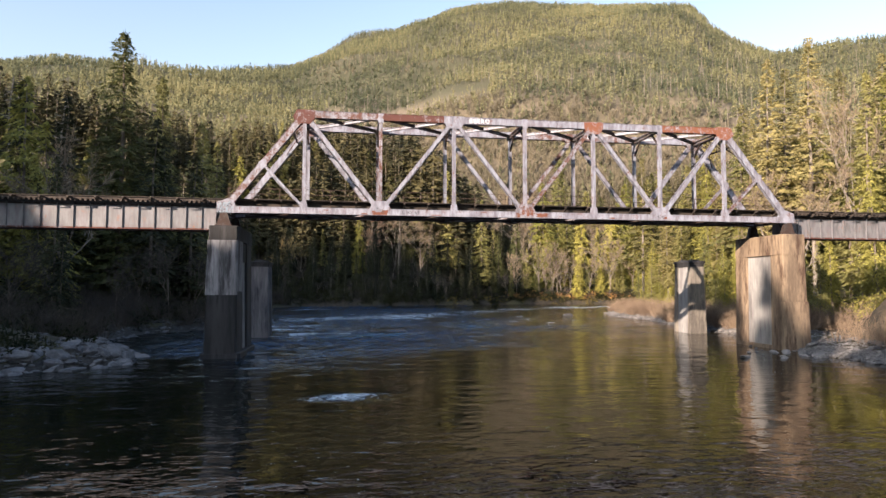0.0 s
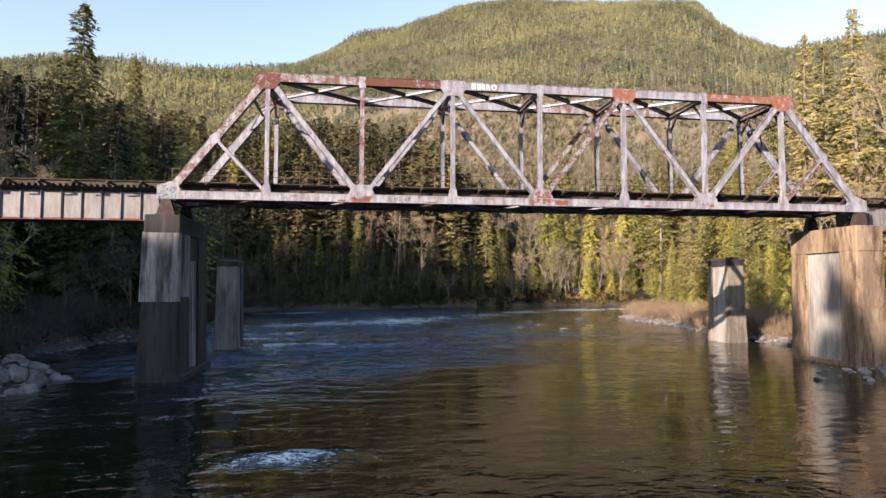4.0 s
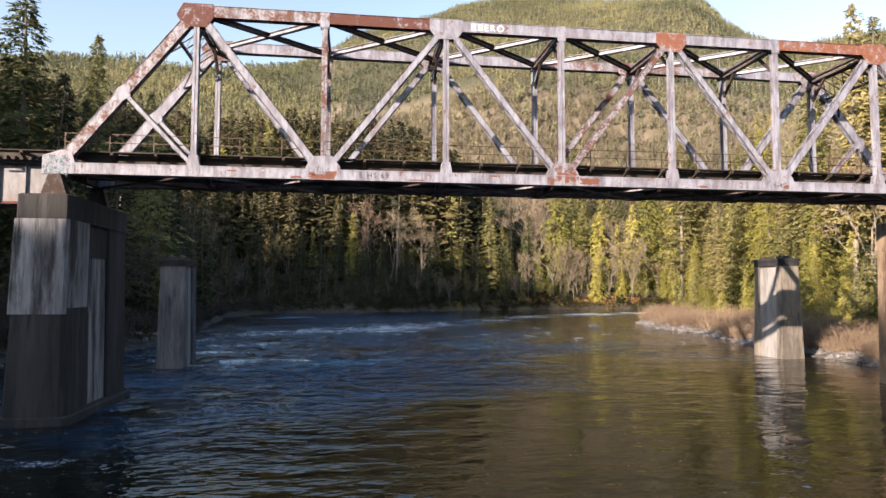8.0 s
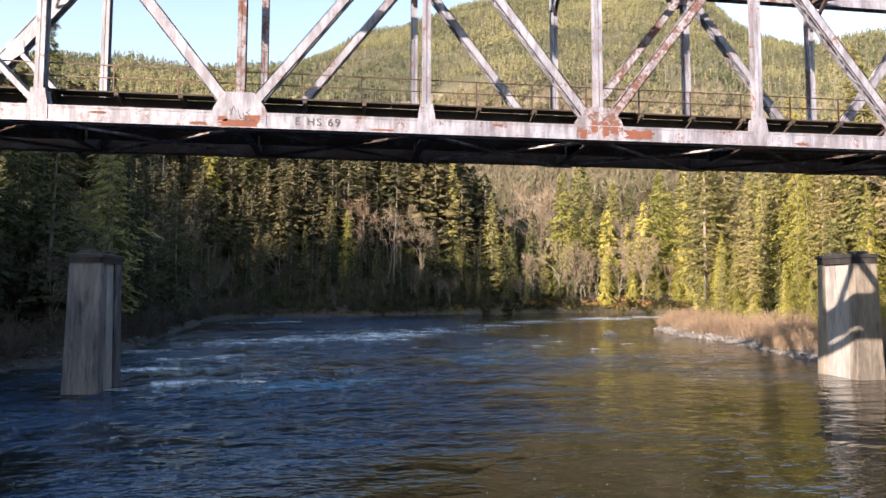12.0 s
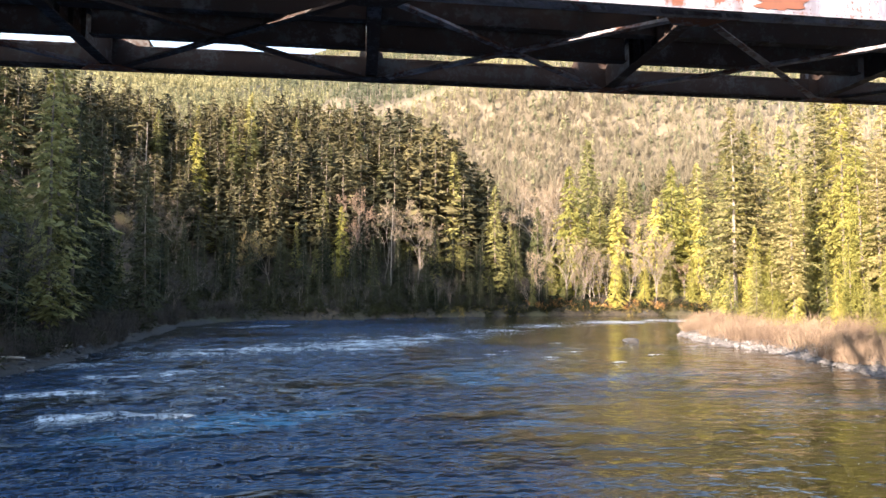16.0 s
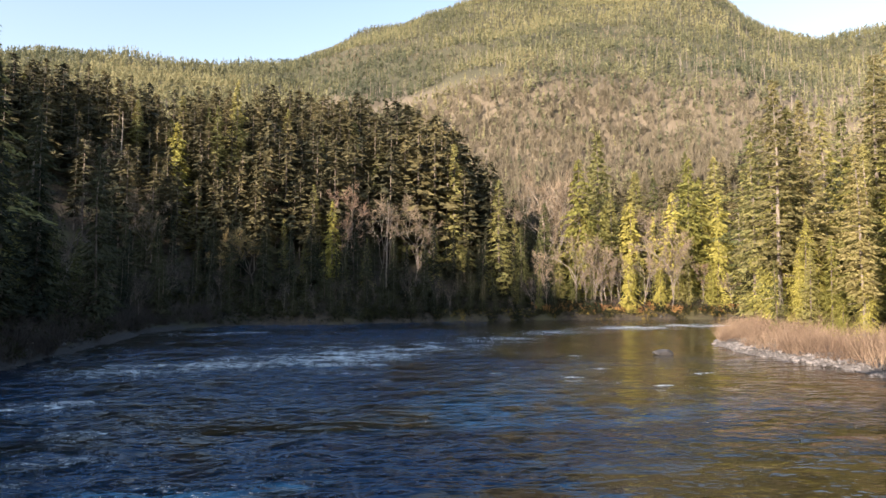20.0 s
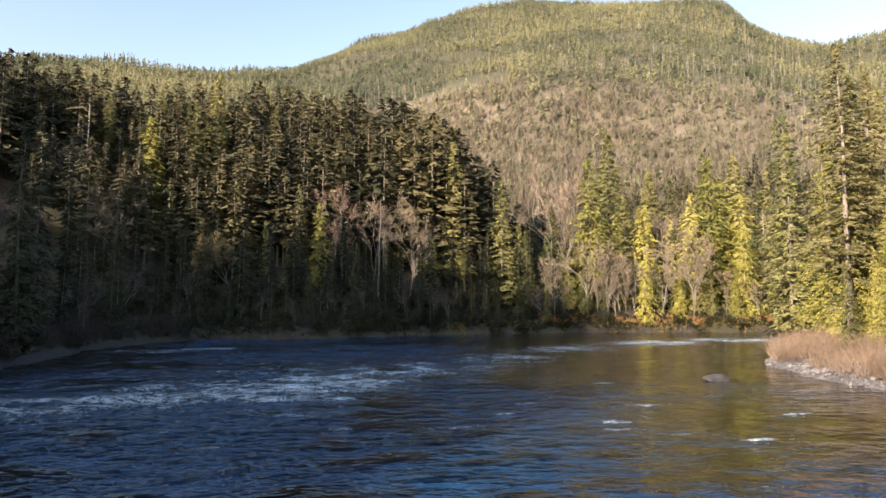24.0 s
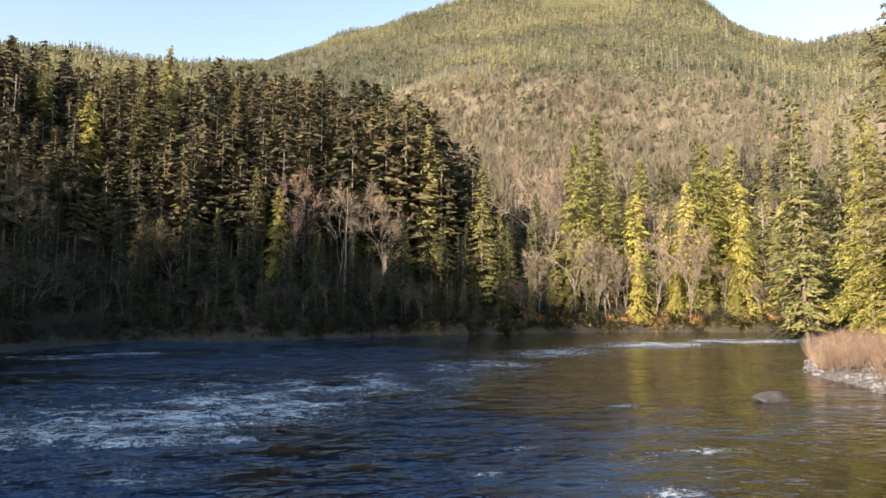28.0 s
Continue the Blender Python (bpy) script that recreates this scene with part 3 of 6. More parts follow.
def channel_member(name, p, q, depth, material, laced=True, cover=False, label="", pitch=0.75):
    """A built-up member in a truss plane: two channels joined by lacing bars, or by a cover plate above."""
    bm = bmesh.new()
    p, q = Vector(p), Vector(q)
    ax = (q - p).normalized()
    up = Vector((0, 1, 0)).cross(ax).normalized()
    if up.z < 0:
        up = -up
    for s in (-1, 1):
        off = Vector((0, s * (HALF - 0.02), 0))
        bar(bm, p + off, q + off, 0.04, depth)
        for e in (-1, 1):
            o2 = Vector((0, s * (HALF - 0.06), 0)) + up * e * (depth / 2 - 0.018)
            bar(bm, p + o2, q + o2, 0.12, 0.036)
    n = max(2, int((q - p).length / pitch))
    for e in (-1, 1):
        o = up * e * (depth / 2 + 0.012)
        if cover and e > 0:
            bar(bm, p + o, q + o, 2 * HALF + 0.06, 0.03)
        elif laced:
            for i in range(n):
                a, b = p.lerp(q, i / n), p.lerp(q, (i + 1) / n)
                s = 1 if i % 2 else -1
                bar(bm, a + o + Vector((0, s * 0.17, 0)), b + o - Vector((0, s * 0.17, 0)), 0.016, 0.075, up)
    return part(name, bm, material, truss, label)


def h_member(name, p, q, width, material, label=""):
    """A lighter member: two pairs of angles on a thin web."""
    bm = bmesh.new()
    p, q = Vector(p), Vector(q)
    ax = (q - p).normalized()
    side = Vector((0, 1, 0)).cross(ax).normalized()
    bar(bm, p, q, 2 * HALF - 0.06, 0.02)
    for s in (-1, 1):
        o = Vector((0, s * (HALF - 0.03), 0))
        for e in (-1, 1):
            bar(bm, p + o + side * e * (width / 4 + 0.012), q + o + side * e * (width / 4 + 0.012), 0.03, width / 2 - 0.03)
        bar(bm, p + o * 0.78 + side * 0.05, q + o * 0.78 + side * 0.05, 0.10, 0.03)
        bar(bm, p + o * 0.78 - side * 0.05, q + o * 0.78 - side * 0.05, 0.10, 0.03)
    return part(name, bm, material, truss, label)


def gusset(x, z, outline, y, material, label=""):
    bm = bmesh.new()
    for s in (-1, 1):
        a, b = sorted((y + s * (HALF + 0.004), y + s * (HALF + 0.026)))
        plate(bm, [(x + u, z + v) for u, v in outline], a, b)
    return part("gusset_plate", bm, material, truss, label)


RIVETS = bmesh.new()


def rivet(x, y, z, r=0.022):
    c = [RIVETS.verts.new((x + r * math.cos(a), y, z + r * math.sin(a))) for a in (0.5, 1.55, 2.6, 3.65, 4.7, 5.75)]
    t = RIVETS.verts.new((x, y - 0.016, z))
    for i in range(6):
        RIVETS.faces.new((c[i], c[(i + 1) % 6], t))


LOW_OUT = [(-1.12, -0.355), (1.12, -0.355), (1.14, 0.42), (1.05, 0.62), (0.62, 1.22), (-0.62, 1.22), (-1.05, 0.62), (-1.14, 0.42)]
MID_OUT = [(-0.42, -0.355), (0.42, -0.355), (0.40, 0.35), (0.28, 1.05), (-0.28, 1.05), (-0.40, 0.35)]
UP_OUT = [(-1.15, 0.46), (1.15, 0.46), (1.15, -0.32), (0.72, -0.95), (-0.72, -0.95), (-1.15, -0.32)]
HIP_OUT = [(-0.85, 0.50), (1.05, 0.50), (1.05, -0.42), (0.60, -1.05), (-0.40, -1.05), (-1.15, -0.55), (-1.25, -0.25)]
for side, y in (("near", NEAR), ("far", FAR)):
    near = side == "near"
    ZL, ZU = (15.44, 26.0) if near else (15.61, 26.17)
    for k in range(8):
        x0, x1 = nx_(k), nx_(k + 1)
        # bottom chord, a solid riveted box
        bm = bmesh.new()
        for s in (-1, 1):
            bar(bm, (x0, y + s * (HALF - 0.02), ZL), (x1, y + s * (HALF - 0.02), ZL), 0.04, 0.66)
            for e in (-1, 1):
                bar(bm, (x0, y + s * (HALF - 0.045), ZL + e * 0.33), (x1, y + s * (HALF - 0.045), ZL + e * 0.33), 0.15, 0.04)
            bar(bm, (x0, y + s * (HALF + 0.010), ZL - 0.30), (x1, y + s * (HALF + 0.010), ZL - 0.30), 0.02, 0.10)
            bar(bm, (x0, y + s * (HALF + 0.010), ZL + 0.30), (x1, y + s * (HALF + 0.010), ZL + 0.30), 0.02, 0.10)
        for i in range(11):
            bar(bm, (x0 + 0.4 + i * 0.72, y - 0.2, ZL - 0.36), (x0 + 0.4 + i * 0.72 + 0.3, y + 0.2, ZL - 0.36), 0.014, 0.09, (0, 0, 1))
        # the far chord takes the dark steel, shade painted on its near face
        part("bottom_chord", bm, STEEL if near else STEEL_SHADED, truss, "riveted bottom chord with rust spots")
        if near:
            for i in range(int(PANEL / 0.24)):
                for dz in ((-0.28, -0.16, 0.15, 0.28) if i % 2 else (-0.28, -0.08, 0.08, 0.28)):
                    rivet(x0 + 0.12 + i * 0.24, y - HALF - 0.0005 - (0.02 if abs(dz) > 0.25 else 0), ZL + dz)
    TOPS = (STEEL_WORN, STEEL_RED, STEEL, STEEL, STEEL, STEEL_ORANGE)
    for k in range(1, 7):
        mat_ = TOPS[k - 1] if near else (STEEL, STEEL, STEEL, STEEL_WORN, STEEL_WORN, STEEL)[k - 1]
        channel_member("top_chord", (nx_(k), y, ZU), (nx_(k + 1), y, ZU), 0.78, mat_, True, True, "red rusted top chord" if mat_ in (STEEL_RED, STEEL_ORANGE) else "pale top chord with flaking paint")
    channel_member("end_post", (nx_(0) + 0.1, y, ZL + 0.1), (nx_(1), y, ZU), 0.70, STEEL_WORN if near else STEEL, True, True)
    channel_member("end_post", (nx_(7), y, ZU), (nx_(8) - 0.1, y, ZL + 0.1), 0.70, STEEL, True, True)
    for k, up in ((2, 1), (2, 3), (4, 3), (4, 5), (6, 5), (6, 7)):
        worn = STEEL_WORN if (near and (k, up) == (4, 5)) or (not near and k == 4 and up == 5) else STEEL
        channel_member("diagonal", (nx_(up), y, ZU), (nx_(k), y, ZL), 0.52 if (k + up) in (3, 13) else 0.44, worn)
    for k in range(1, 8):
        h_member("vertical", (nx_(k), y, ZL), (nx_(k), y, ZU), 0.37, STEEL_WORN if k == 2 else STEEL)
    for a, b in ((0, 1), (8, 7)):
        m = Vector((nx_(a), y, ZL)).lerp(Vector((nx_(b), y, ZU)), 0.47)
        channel_member("sub_strut", m, (nx_(b), y, ZL + 0.3), 0.30, STEEL if a == 0 else STEEL_WORN)
        gusset(m.x, m.z, [(-0.42, -0.40), (0.05, -0.55), (0.45, -0.20), (0.40, 0.40), (-0.05, 0.50), (-0.45, 0.15)], y, STEEL)
    for k in (2, 4, 6):
        gusset(nx_(k), ZL, LOW_OUT, y, (STEEL, STEEL_WORN, STEEL)[k // 2 - 1] if near else STEEL_SHADED, "gusset plate with rivets and rust patches")
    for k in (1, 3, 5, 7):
        gusset(nx_(k), ZL, MID_OUT, y, STEEL if near else STEEL_SHADED)
    for k, m_ in ((3, STEEL), (5, STEEL_ORANGE)):
        gusset(nx_(k), ZU, UP_OUT, y, m_ if near else STEEL_WORN, "rusty orange gusset plate" if m_ is STEEL_ORANGE else "")
    for k in (2, 4, 6):
        gusset(nx_(k), ZU, [(-0.32, 0.44), (0.32, 0.44), (0.30, -0.62), (-0.30, -0.62)], y, STEEL)
    gusset(nx_(1), ZU, HIP_OUT, y, STEEL_RED if near else STEEL_WORN, "dark red rusted gusset plate")
    gusset(nx_(7), ZU, [(-u, v) for u, v in HIP_OUT], y, STEEL_ORANGE if near else STEEL_WORN, "bright orange rusted gusset plate")
    for k, s in ((0, 1), (8, -1)):
        gusset(nx_(k), ZL, [(-0.75 * s, -0.36), (1.15 * s, -0.36), (1.15 * s, 0.38), (0.95 * s, 1.0), (0.35 * s, 1.15), (-0.75 * s, 0.75)], y, STEEL)
        bm = bmesh.new()
        plate(bm, [(nx_(k) - 0.35, ZL - 0.40), (nx_(k) + 0.35, ZL - 0.40), (nx_(k) + 0.75, 13.75), (nx_(k) - 0.75, 13.75)], y - 0.32, y + 0.32)
        box(bm, nx_(k) - 0.85, nx_(k) + 0.85, y - 0.5, y + 0.5, 13.50, 13.76)
        part("bearing", bm, STEEL_SHADED, truss)

ZL, ZU = 15.44, 26.0
# rivet rows on the near gusset plates
for k in (2, 4, 6):
    for i in range(-6, 7):
        for j in range(-2, 6):
            u, v = i * 0.19, j * 0.17
            if abs(u) < 1.06 and v < 0.45 + 1.2 * max(0, 1.05 - abs(u)) and (i + j) % 2 == 0:
                rivet(nx_(k) + u, NEAR - HALF - 0.0265, ZL + v)
for k in (1, 3, 5, 7):
    for i in (-2, -1, 1, 2):
        for j in range(-2, 7):
            if abs(i * 0.13) < 0.38 - 0.18 * max(0, j * 0.17 - 0.35):
                rivet(nx_(k) + i * 0.13, NEAR - HALF - 0.0265, ZL + j * 0.17)
    for i in range(-5, 6):
        for j in range(-2, 3):
            rivet(nx_(k) + i * 0.18, NEAR - HALF - 0.0265, ZU + j * 0.16)
tagged(part("rivets", RIVETS, STEEL_WORN, truss), kind="stuff")

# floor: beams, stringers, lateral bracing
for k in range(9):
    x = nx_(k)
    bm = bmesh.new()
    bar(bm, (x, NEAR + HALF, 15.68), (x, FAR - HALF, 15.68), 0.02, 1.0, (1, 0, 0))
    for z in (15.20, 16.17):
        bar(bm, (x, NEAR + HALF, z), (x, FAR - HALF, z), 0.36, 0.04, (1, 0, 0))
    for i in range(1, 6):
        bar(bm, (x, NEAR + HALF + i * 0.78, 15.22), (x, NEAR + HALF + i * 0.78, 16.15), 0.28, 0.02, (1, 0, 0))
    part("floor_beam", bm, STEEL_SHADED, truss, "dark floor beam, its colour set for the shade under the deck")
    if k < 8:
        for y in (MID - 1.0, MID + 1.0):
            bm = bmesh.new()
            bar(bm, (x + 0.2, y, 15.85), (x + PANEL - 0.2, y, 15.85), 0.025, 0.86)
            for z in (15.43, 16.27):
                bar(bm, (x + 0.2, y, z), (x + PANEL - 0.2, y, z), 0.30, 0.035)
            part("stringer", bm, STEEL_SHADED, truss)
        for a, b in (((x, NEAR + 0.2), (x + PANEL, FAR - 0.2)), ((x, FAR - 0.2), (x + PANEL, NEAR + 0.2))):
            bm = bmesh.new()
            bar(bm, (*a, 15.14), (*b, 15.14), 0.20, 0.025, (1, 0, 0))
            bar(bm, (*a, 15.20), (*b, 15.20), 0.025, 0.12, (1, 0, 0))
            part("lateral_brace", bm, STEEL_WORN if k in (1, 3, 4) else STEEL_SHADED, truss)
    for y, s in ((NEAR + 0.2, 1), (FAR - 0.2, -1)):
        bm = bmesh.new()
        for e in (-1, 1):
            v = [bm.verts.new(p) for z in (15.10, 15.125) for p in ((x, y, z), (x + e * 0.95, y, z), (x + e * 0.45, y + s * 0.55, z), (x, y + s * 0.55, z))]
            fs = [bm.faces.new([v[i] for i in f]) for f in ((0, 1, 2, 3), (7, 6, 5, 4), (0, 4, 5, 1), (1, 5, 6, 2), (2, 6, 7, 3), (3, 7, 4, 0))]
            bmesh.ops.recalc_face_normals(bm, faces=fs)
        part("brace_plate", bm, STEEL_ORANGE if k in (1, 2, 4, 5) else STEEL_SHADED, truss)
# overhead: struts, sway frames, top laterals, portals
for k in range(1, 8):
    x = nx_(k)
    bm = bmesh.new()
    for z in (26.15, 25.75):
        for s in (-1, 1):
            bar(bm, (x + s * 0.12, NEAR + HALF, z), (x + s * 0.12, FAR - HALF, z), 0.14, 0.14, (1, 0, 0))
    for i in range(8):
        y0, y1 = NEAR + HALF + i * 0.586, NEAR + HALF + (i + 1) * 0.586
        za, zb = (25.75, 26.15) if i % 2 else (26.15, 25.75)
        bar(bm, (x, y0, za), (x, y1, zb), 0.02, 0.07, (1, 0, 0))
    # dimmed steel paints the struts' shaded undersides
    part("top_strut", bm, STEEL_DIMMED, truss)
    for y, s in ((NEAR + HALF, 1), (FAR - HALF, -1)):
        bm = bmesh.new()
        bar(bm, (x, y, 24.15), (x, y + s * 1.55, 25.70), 0.18, 0.18, (1, 0, 0))
        # dark steel again, for the shaded overhead bracing
        part("sway_brace", bm, STEEL_SHADED, truss)
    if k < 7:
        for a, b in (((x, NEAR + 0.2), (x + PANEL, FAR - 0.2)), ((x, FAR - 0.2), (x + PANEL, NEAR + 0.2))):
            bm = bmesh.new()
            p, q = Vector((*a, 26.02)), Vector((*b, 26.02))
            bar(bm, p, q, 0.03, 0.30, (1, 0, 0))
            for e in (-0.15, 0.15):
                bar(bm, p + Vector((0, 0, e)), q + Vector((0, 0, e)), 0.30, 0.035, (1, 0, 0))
            # dark one way, pale the other: shaded and sunlit diagonals by colour
            part("top_lateral", bm, STEEL_SHADED if a[1] < b[1] else STEEL, truss)
for a, b in ((0, 1), (8, 7)):
    def on_post(f, y):
        return Vector((nx_(a), y, ZL)).lerp(Vector((nx_(b), y, ZU)), f)
    bm = bmesh.new()
    for f in (0.97, 0.84):
        bar(bm, on_post(f, NEAR + HALF), on_post(f, FAR - HALF), 0.2, 0.14, (1, 0, 0))
    n = 6
    for i in range(n):
        ya, yb = NEAR + HALF + (FAR - NEAR - 2 * HALF) * i / n, NEAR + HALF + (FAR - NEAR - 2 * HALF) * (i + 1) / n
        bar(bm, on_post(0.97, ya), on_post(0.84, yb), 0.03, 0.09, (1, 0, 0))
        bar(bm, on_post(0.84, ya), on_post(0.97, yb), 0.03, 0.09, (1, 0, 0))
    for y, s in ((NEAR + HALF, 1), (FAR - HALF, -1)):
        bar(bm, on_post(0.70, y), on_post(0.84, y + s * 1.3), 0.10, 0.12, (1, 0, 0))
    part("portal_frame", bm, STEEL_SHADED if a == 8 else STEEL_WORN, truss)

# graffiti on the near truss
CHALK = surface("white_paint", (0.62, 0.62, 0.62), (0.78, 0.78, 0.77), 1.0, 8.0, 0.8, 0.002)
INK = surface("black_spray_paint", (0.03, 0.03, 0.035), (0.07, 0.06, 0.065), 1.0, 8.0, 0.7, 0.002)
BLUE = surface("blue_spray_paint", (0.10, 0.16, 0.22), (0.22, 0.32, 0.36), 1.0, 8.0, 0.7, 0.002)


def lettering(text, x, y, z, size, material, label):
    cu = bpy.data.curves.new("lettering", "FONT")
    cu.body, cu.size, cu.extrude, cu.align_x = text, size, 0.002, "CENTER"
    cu.space_character = 1.25
    cu.materials.append(material)
    ob = new("lettering", cu)
    ob.matrix_basis = pose(x, y, z, 90, 0, 0)
    ob.parent = truss
    ob["label"] = label
    return ob


lettering("E HS 69", nx_(2) + 3.35, NEAR - HALF - 0.024, ZL - 0.15, 0.50, INK, "dark sprayed letters on the chord")
rng = random.Random(7)


def scribble(name, x, z, w, h, n, material, label, y=NEAR - HALF - 0.030):
    bm = bmesh.new()
    for i in range(n):
        a = Vector((x + rng.uniform(-w, w) / 2, y, z + rng.uniform(-h, h) / 2))
        ang = rng.uniform(0, math.pi)
        d = Vector((math.cos(ang) * rng.uniform(0.06, 0.16), 0, math.sin(ang) * rng.uniform(0.08, 0.2)))
        bar(bm, a - d, a + d, 0.003, 0.035)
    return part(name, bm, material, truss, label)


def rust(x, z, w, h, material, label, n=26, y=NEAR - HALF - 0.0265):
    """A ragged patch where the paint has flaked away to rust."""
    bm = bmesh.new()
    out = []
    for i in range(n):
        a = 2 * math.pi * i / n
        c, s = math.cos(a), math.sin(a)
        r = rng.uniform(0.62, 1.0) / max(abs(c), abs(s))
        out.append((x + c * r * w / 2, z + s * r * h / 2))
    plate(bm, out, y - 0.003, y + 0.001)
    return part("rust_patch", bm, material, truss, label)


for x, z, w, h, m_ in ((nx_(2), ZL - 0.17, 2.2, 0.44, RUST), (nx_(2) + 0.55, ZL + 0.10, 0.9, 0.30, RUST), (nx_(2) - 0.7, ZL + 0.02, 0.5, 0.25, RUST), (nx_(4) - 0.25, ZL + 0.30, 0.40, 0.75, RUST),
                       (nx_(4) + 0.30, ZL + 0.15, 0.35, 0.85, RUST), (nx_(4) + 0.78, ZL + 0.25, 0.30, 0.9, RUST), (nx_(4) - 0.8, ZL - 0.1, 0.35, 0.5, RUST), (nx_(6) + 0.5, ZL - 0.05, 0.5, 0.3, RUST)):
    rust(x, z, w, h, m_, "flaked rust on the gusset plate")
for x, w, h, z in ((nx_(4) + 1.95, 1.6, 0.50, -0.02), (nx_(2) - 1.75, 0.8, 0.16, -0.22), (nx_(2) + 6.2, 1.3, 0.10, -0.24), (nx_(1) + 2.4, 0.7, 0.12, 0.1), (nx_(5) + 2.2, 0.9, 0.14, -0.2), (nx_(3) + 3.3, 0.6, 0.10, 0.18)):
    rust(x, ZL + z, w, h, RUST, "flaked rust on the chord", 34, NEAR - HALF - 0.0235)

lettering("RBERO", nx_(3) + 2.9, NEAR - HALF - 0.012, ZU - 0.22, 0.66, CHALK, "white painted letters on the top chord")
scribble("graffiti", nx_(0) + 0.1, ZL + 0.2, 1.5, 1.15, 70, INK, "black scribbled tag on the end plate")
scribble("graffiti", nx_(0) + 0.1, ZL + 0.2, 1.5, 1.15, 60, BLUE, "blue scribbled tag on the end plate", NEAR - HALF - 0.034)
scribble("graffiti", nx_(6), ZL + 0.1, 0.9, 0.35, 16, INK, "small black tag")
scribble("graffiti", nx_(2), ZL + 0.25, 0.8, 0.5, 12, INK, "small black tag")
scribble("graffiti", nx_(0) + 2.5, ZL + 2.2, 0.6, 0.6, 26, INK, "black tag on the far end post", FAR - HALF - 0.03)

# ---- track: ties, guard timbers, rails, walkway with railing ----
XA, XB = -62.0, 86.0
track = thing("railway_track", "dark creosoted ties with steel rails, plank walkway and pipe railing", "track")
tie_bm = bmesh.new()
box(tie_bm, -0.11, 0.11, -1.42, 1.42, -0.12, 0.12)
tie_me = bpy.data.meshes.new("tie")
tie_bm.to_mesh(tie_me)
tie_bm.free()
tie_me.materials.append(TIMBER)
for i in range(int((XB - XA) / 0.5)):
    ob = new("tie", tie_me)
    ob.parent = track
    ob.location = (XA + i * 0.5, MID, 16.42)
for y in (MID - 0.76, MID + 0.76):
    bm = bmesh.new()
    box(bm, XA, XB, y - 0.07, y + 0.07, 16.54, 16.57)
    box(bm, XA, XB, y - 0.015, y + 0.015, 16.57, 16.66)
    box(bm, XA, XB, y - 0.036, y + 0.036, 16.66, 16.70)
    part("rail", bm, RAIL, track)
gt_bm = bmesh.new()
box(gt_bm, 0.01, 5.95, -0.10, 0.10, 0, 0.20)
gt_me = bpy.data.meshes.new("guard_timber")
gt_bm.to_mesh(gt_me)
gt_bm.free()
gt_me.materials.append(TIMBER)
for y in (MID - 1.30, MID + 1.30):
    for i in range(int((XB - XA) / 5.96)):
        ob = new("guard_timber", gt_me)
        ob.parent = track
        ob.location = (XA + i * 5.96, y, 16.54)
WALK0, WALK1 = 69.62, 70.36
for k in range(8):
    bm = bmesh.new()
    box(bm, nx_(k) + 0.02, nx_(k + 1) - 0.02, 70.42, 70.50, 15.62, 16.60)
    part("fascia_timber", bm, TIMBER, track)
for j in range(3):
    bm = bmesh.new()
    x, k = XA, 0
    while x < XB:
        box(bm, x + 0.008, min(x + 4.8, XB), WALK0 + j * 0.25, WALK0 + j * 0.25 + 0.235, 16.60, 16.66 + 0.006 * ((k + j) % 3))
        x, k = x + 4.81, k + 1
    part("plank", bm, TIMBER, track)
i = 0
x = XA + 1.2
while x < XB:
    bm = bmesh.new()
    bar(bm, (x, MID - 1.2, 16.52), (x, WALK0 - 0.10, 16.52), 0.18, 0.16, (1, 0, 0))
    for s in (-0.06, 0.06):
        bar(bm, (x + s, WALK0 - 0.05, 16.44), (x + s, 70.42, 16.02), 0.03, 0.12, (1, 0, 0))
    part("bracket", bm, TIMBER, track)
    x += 2.68
railing = part("railing", bmesh.new(), RAIL, track, "thin rusty pipe railing")
x = nx_(0) + 0.3
post_bm = bmesh.new()
bar(post_bm, (0, 0, 0), (0, 0, 1.22), 0.055, 0.055)
post_me = bpy.data.meshes.new("post")
post_bm.to_mesh(post_me)
post_bm.free()
post_me.materials.append(RAIL)
while x < nx_(8):
    ob = new("post", post_me)
    ob.parent = railing
    ob.location = (x, WALK0 - 0.05, 16.60)
    x += 2.68
for z in (17.22, 17.78):
    bm = bmesh.new()
    bar(bm, (nx_(0) + 0.3, WALK0 - 0.05, z), (nx_(8) - 0.3, WALK0 - 0.05, z), 0.045, 0.045)
    part("handrail", bm, RAIL, railing)

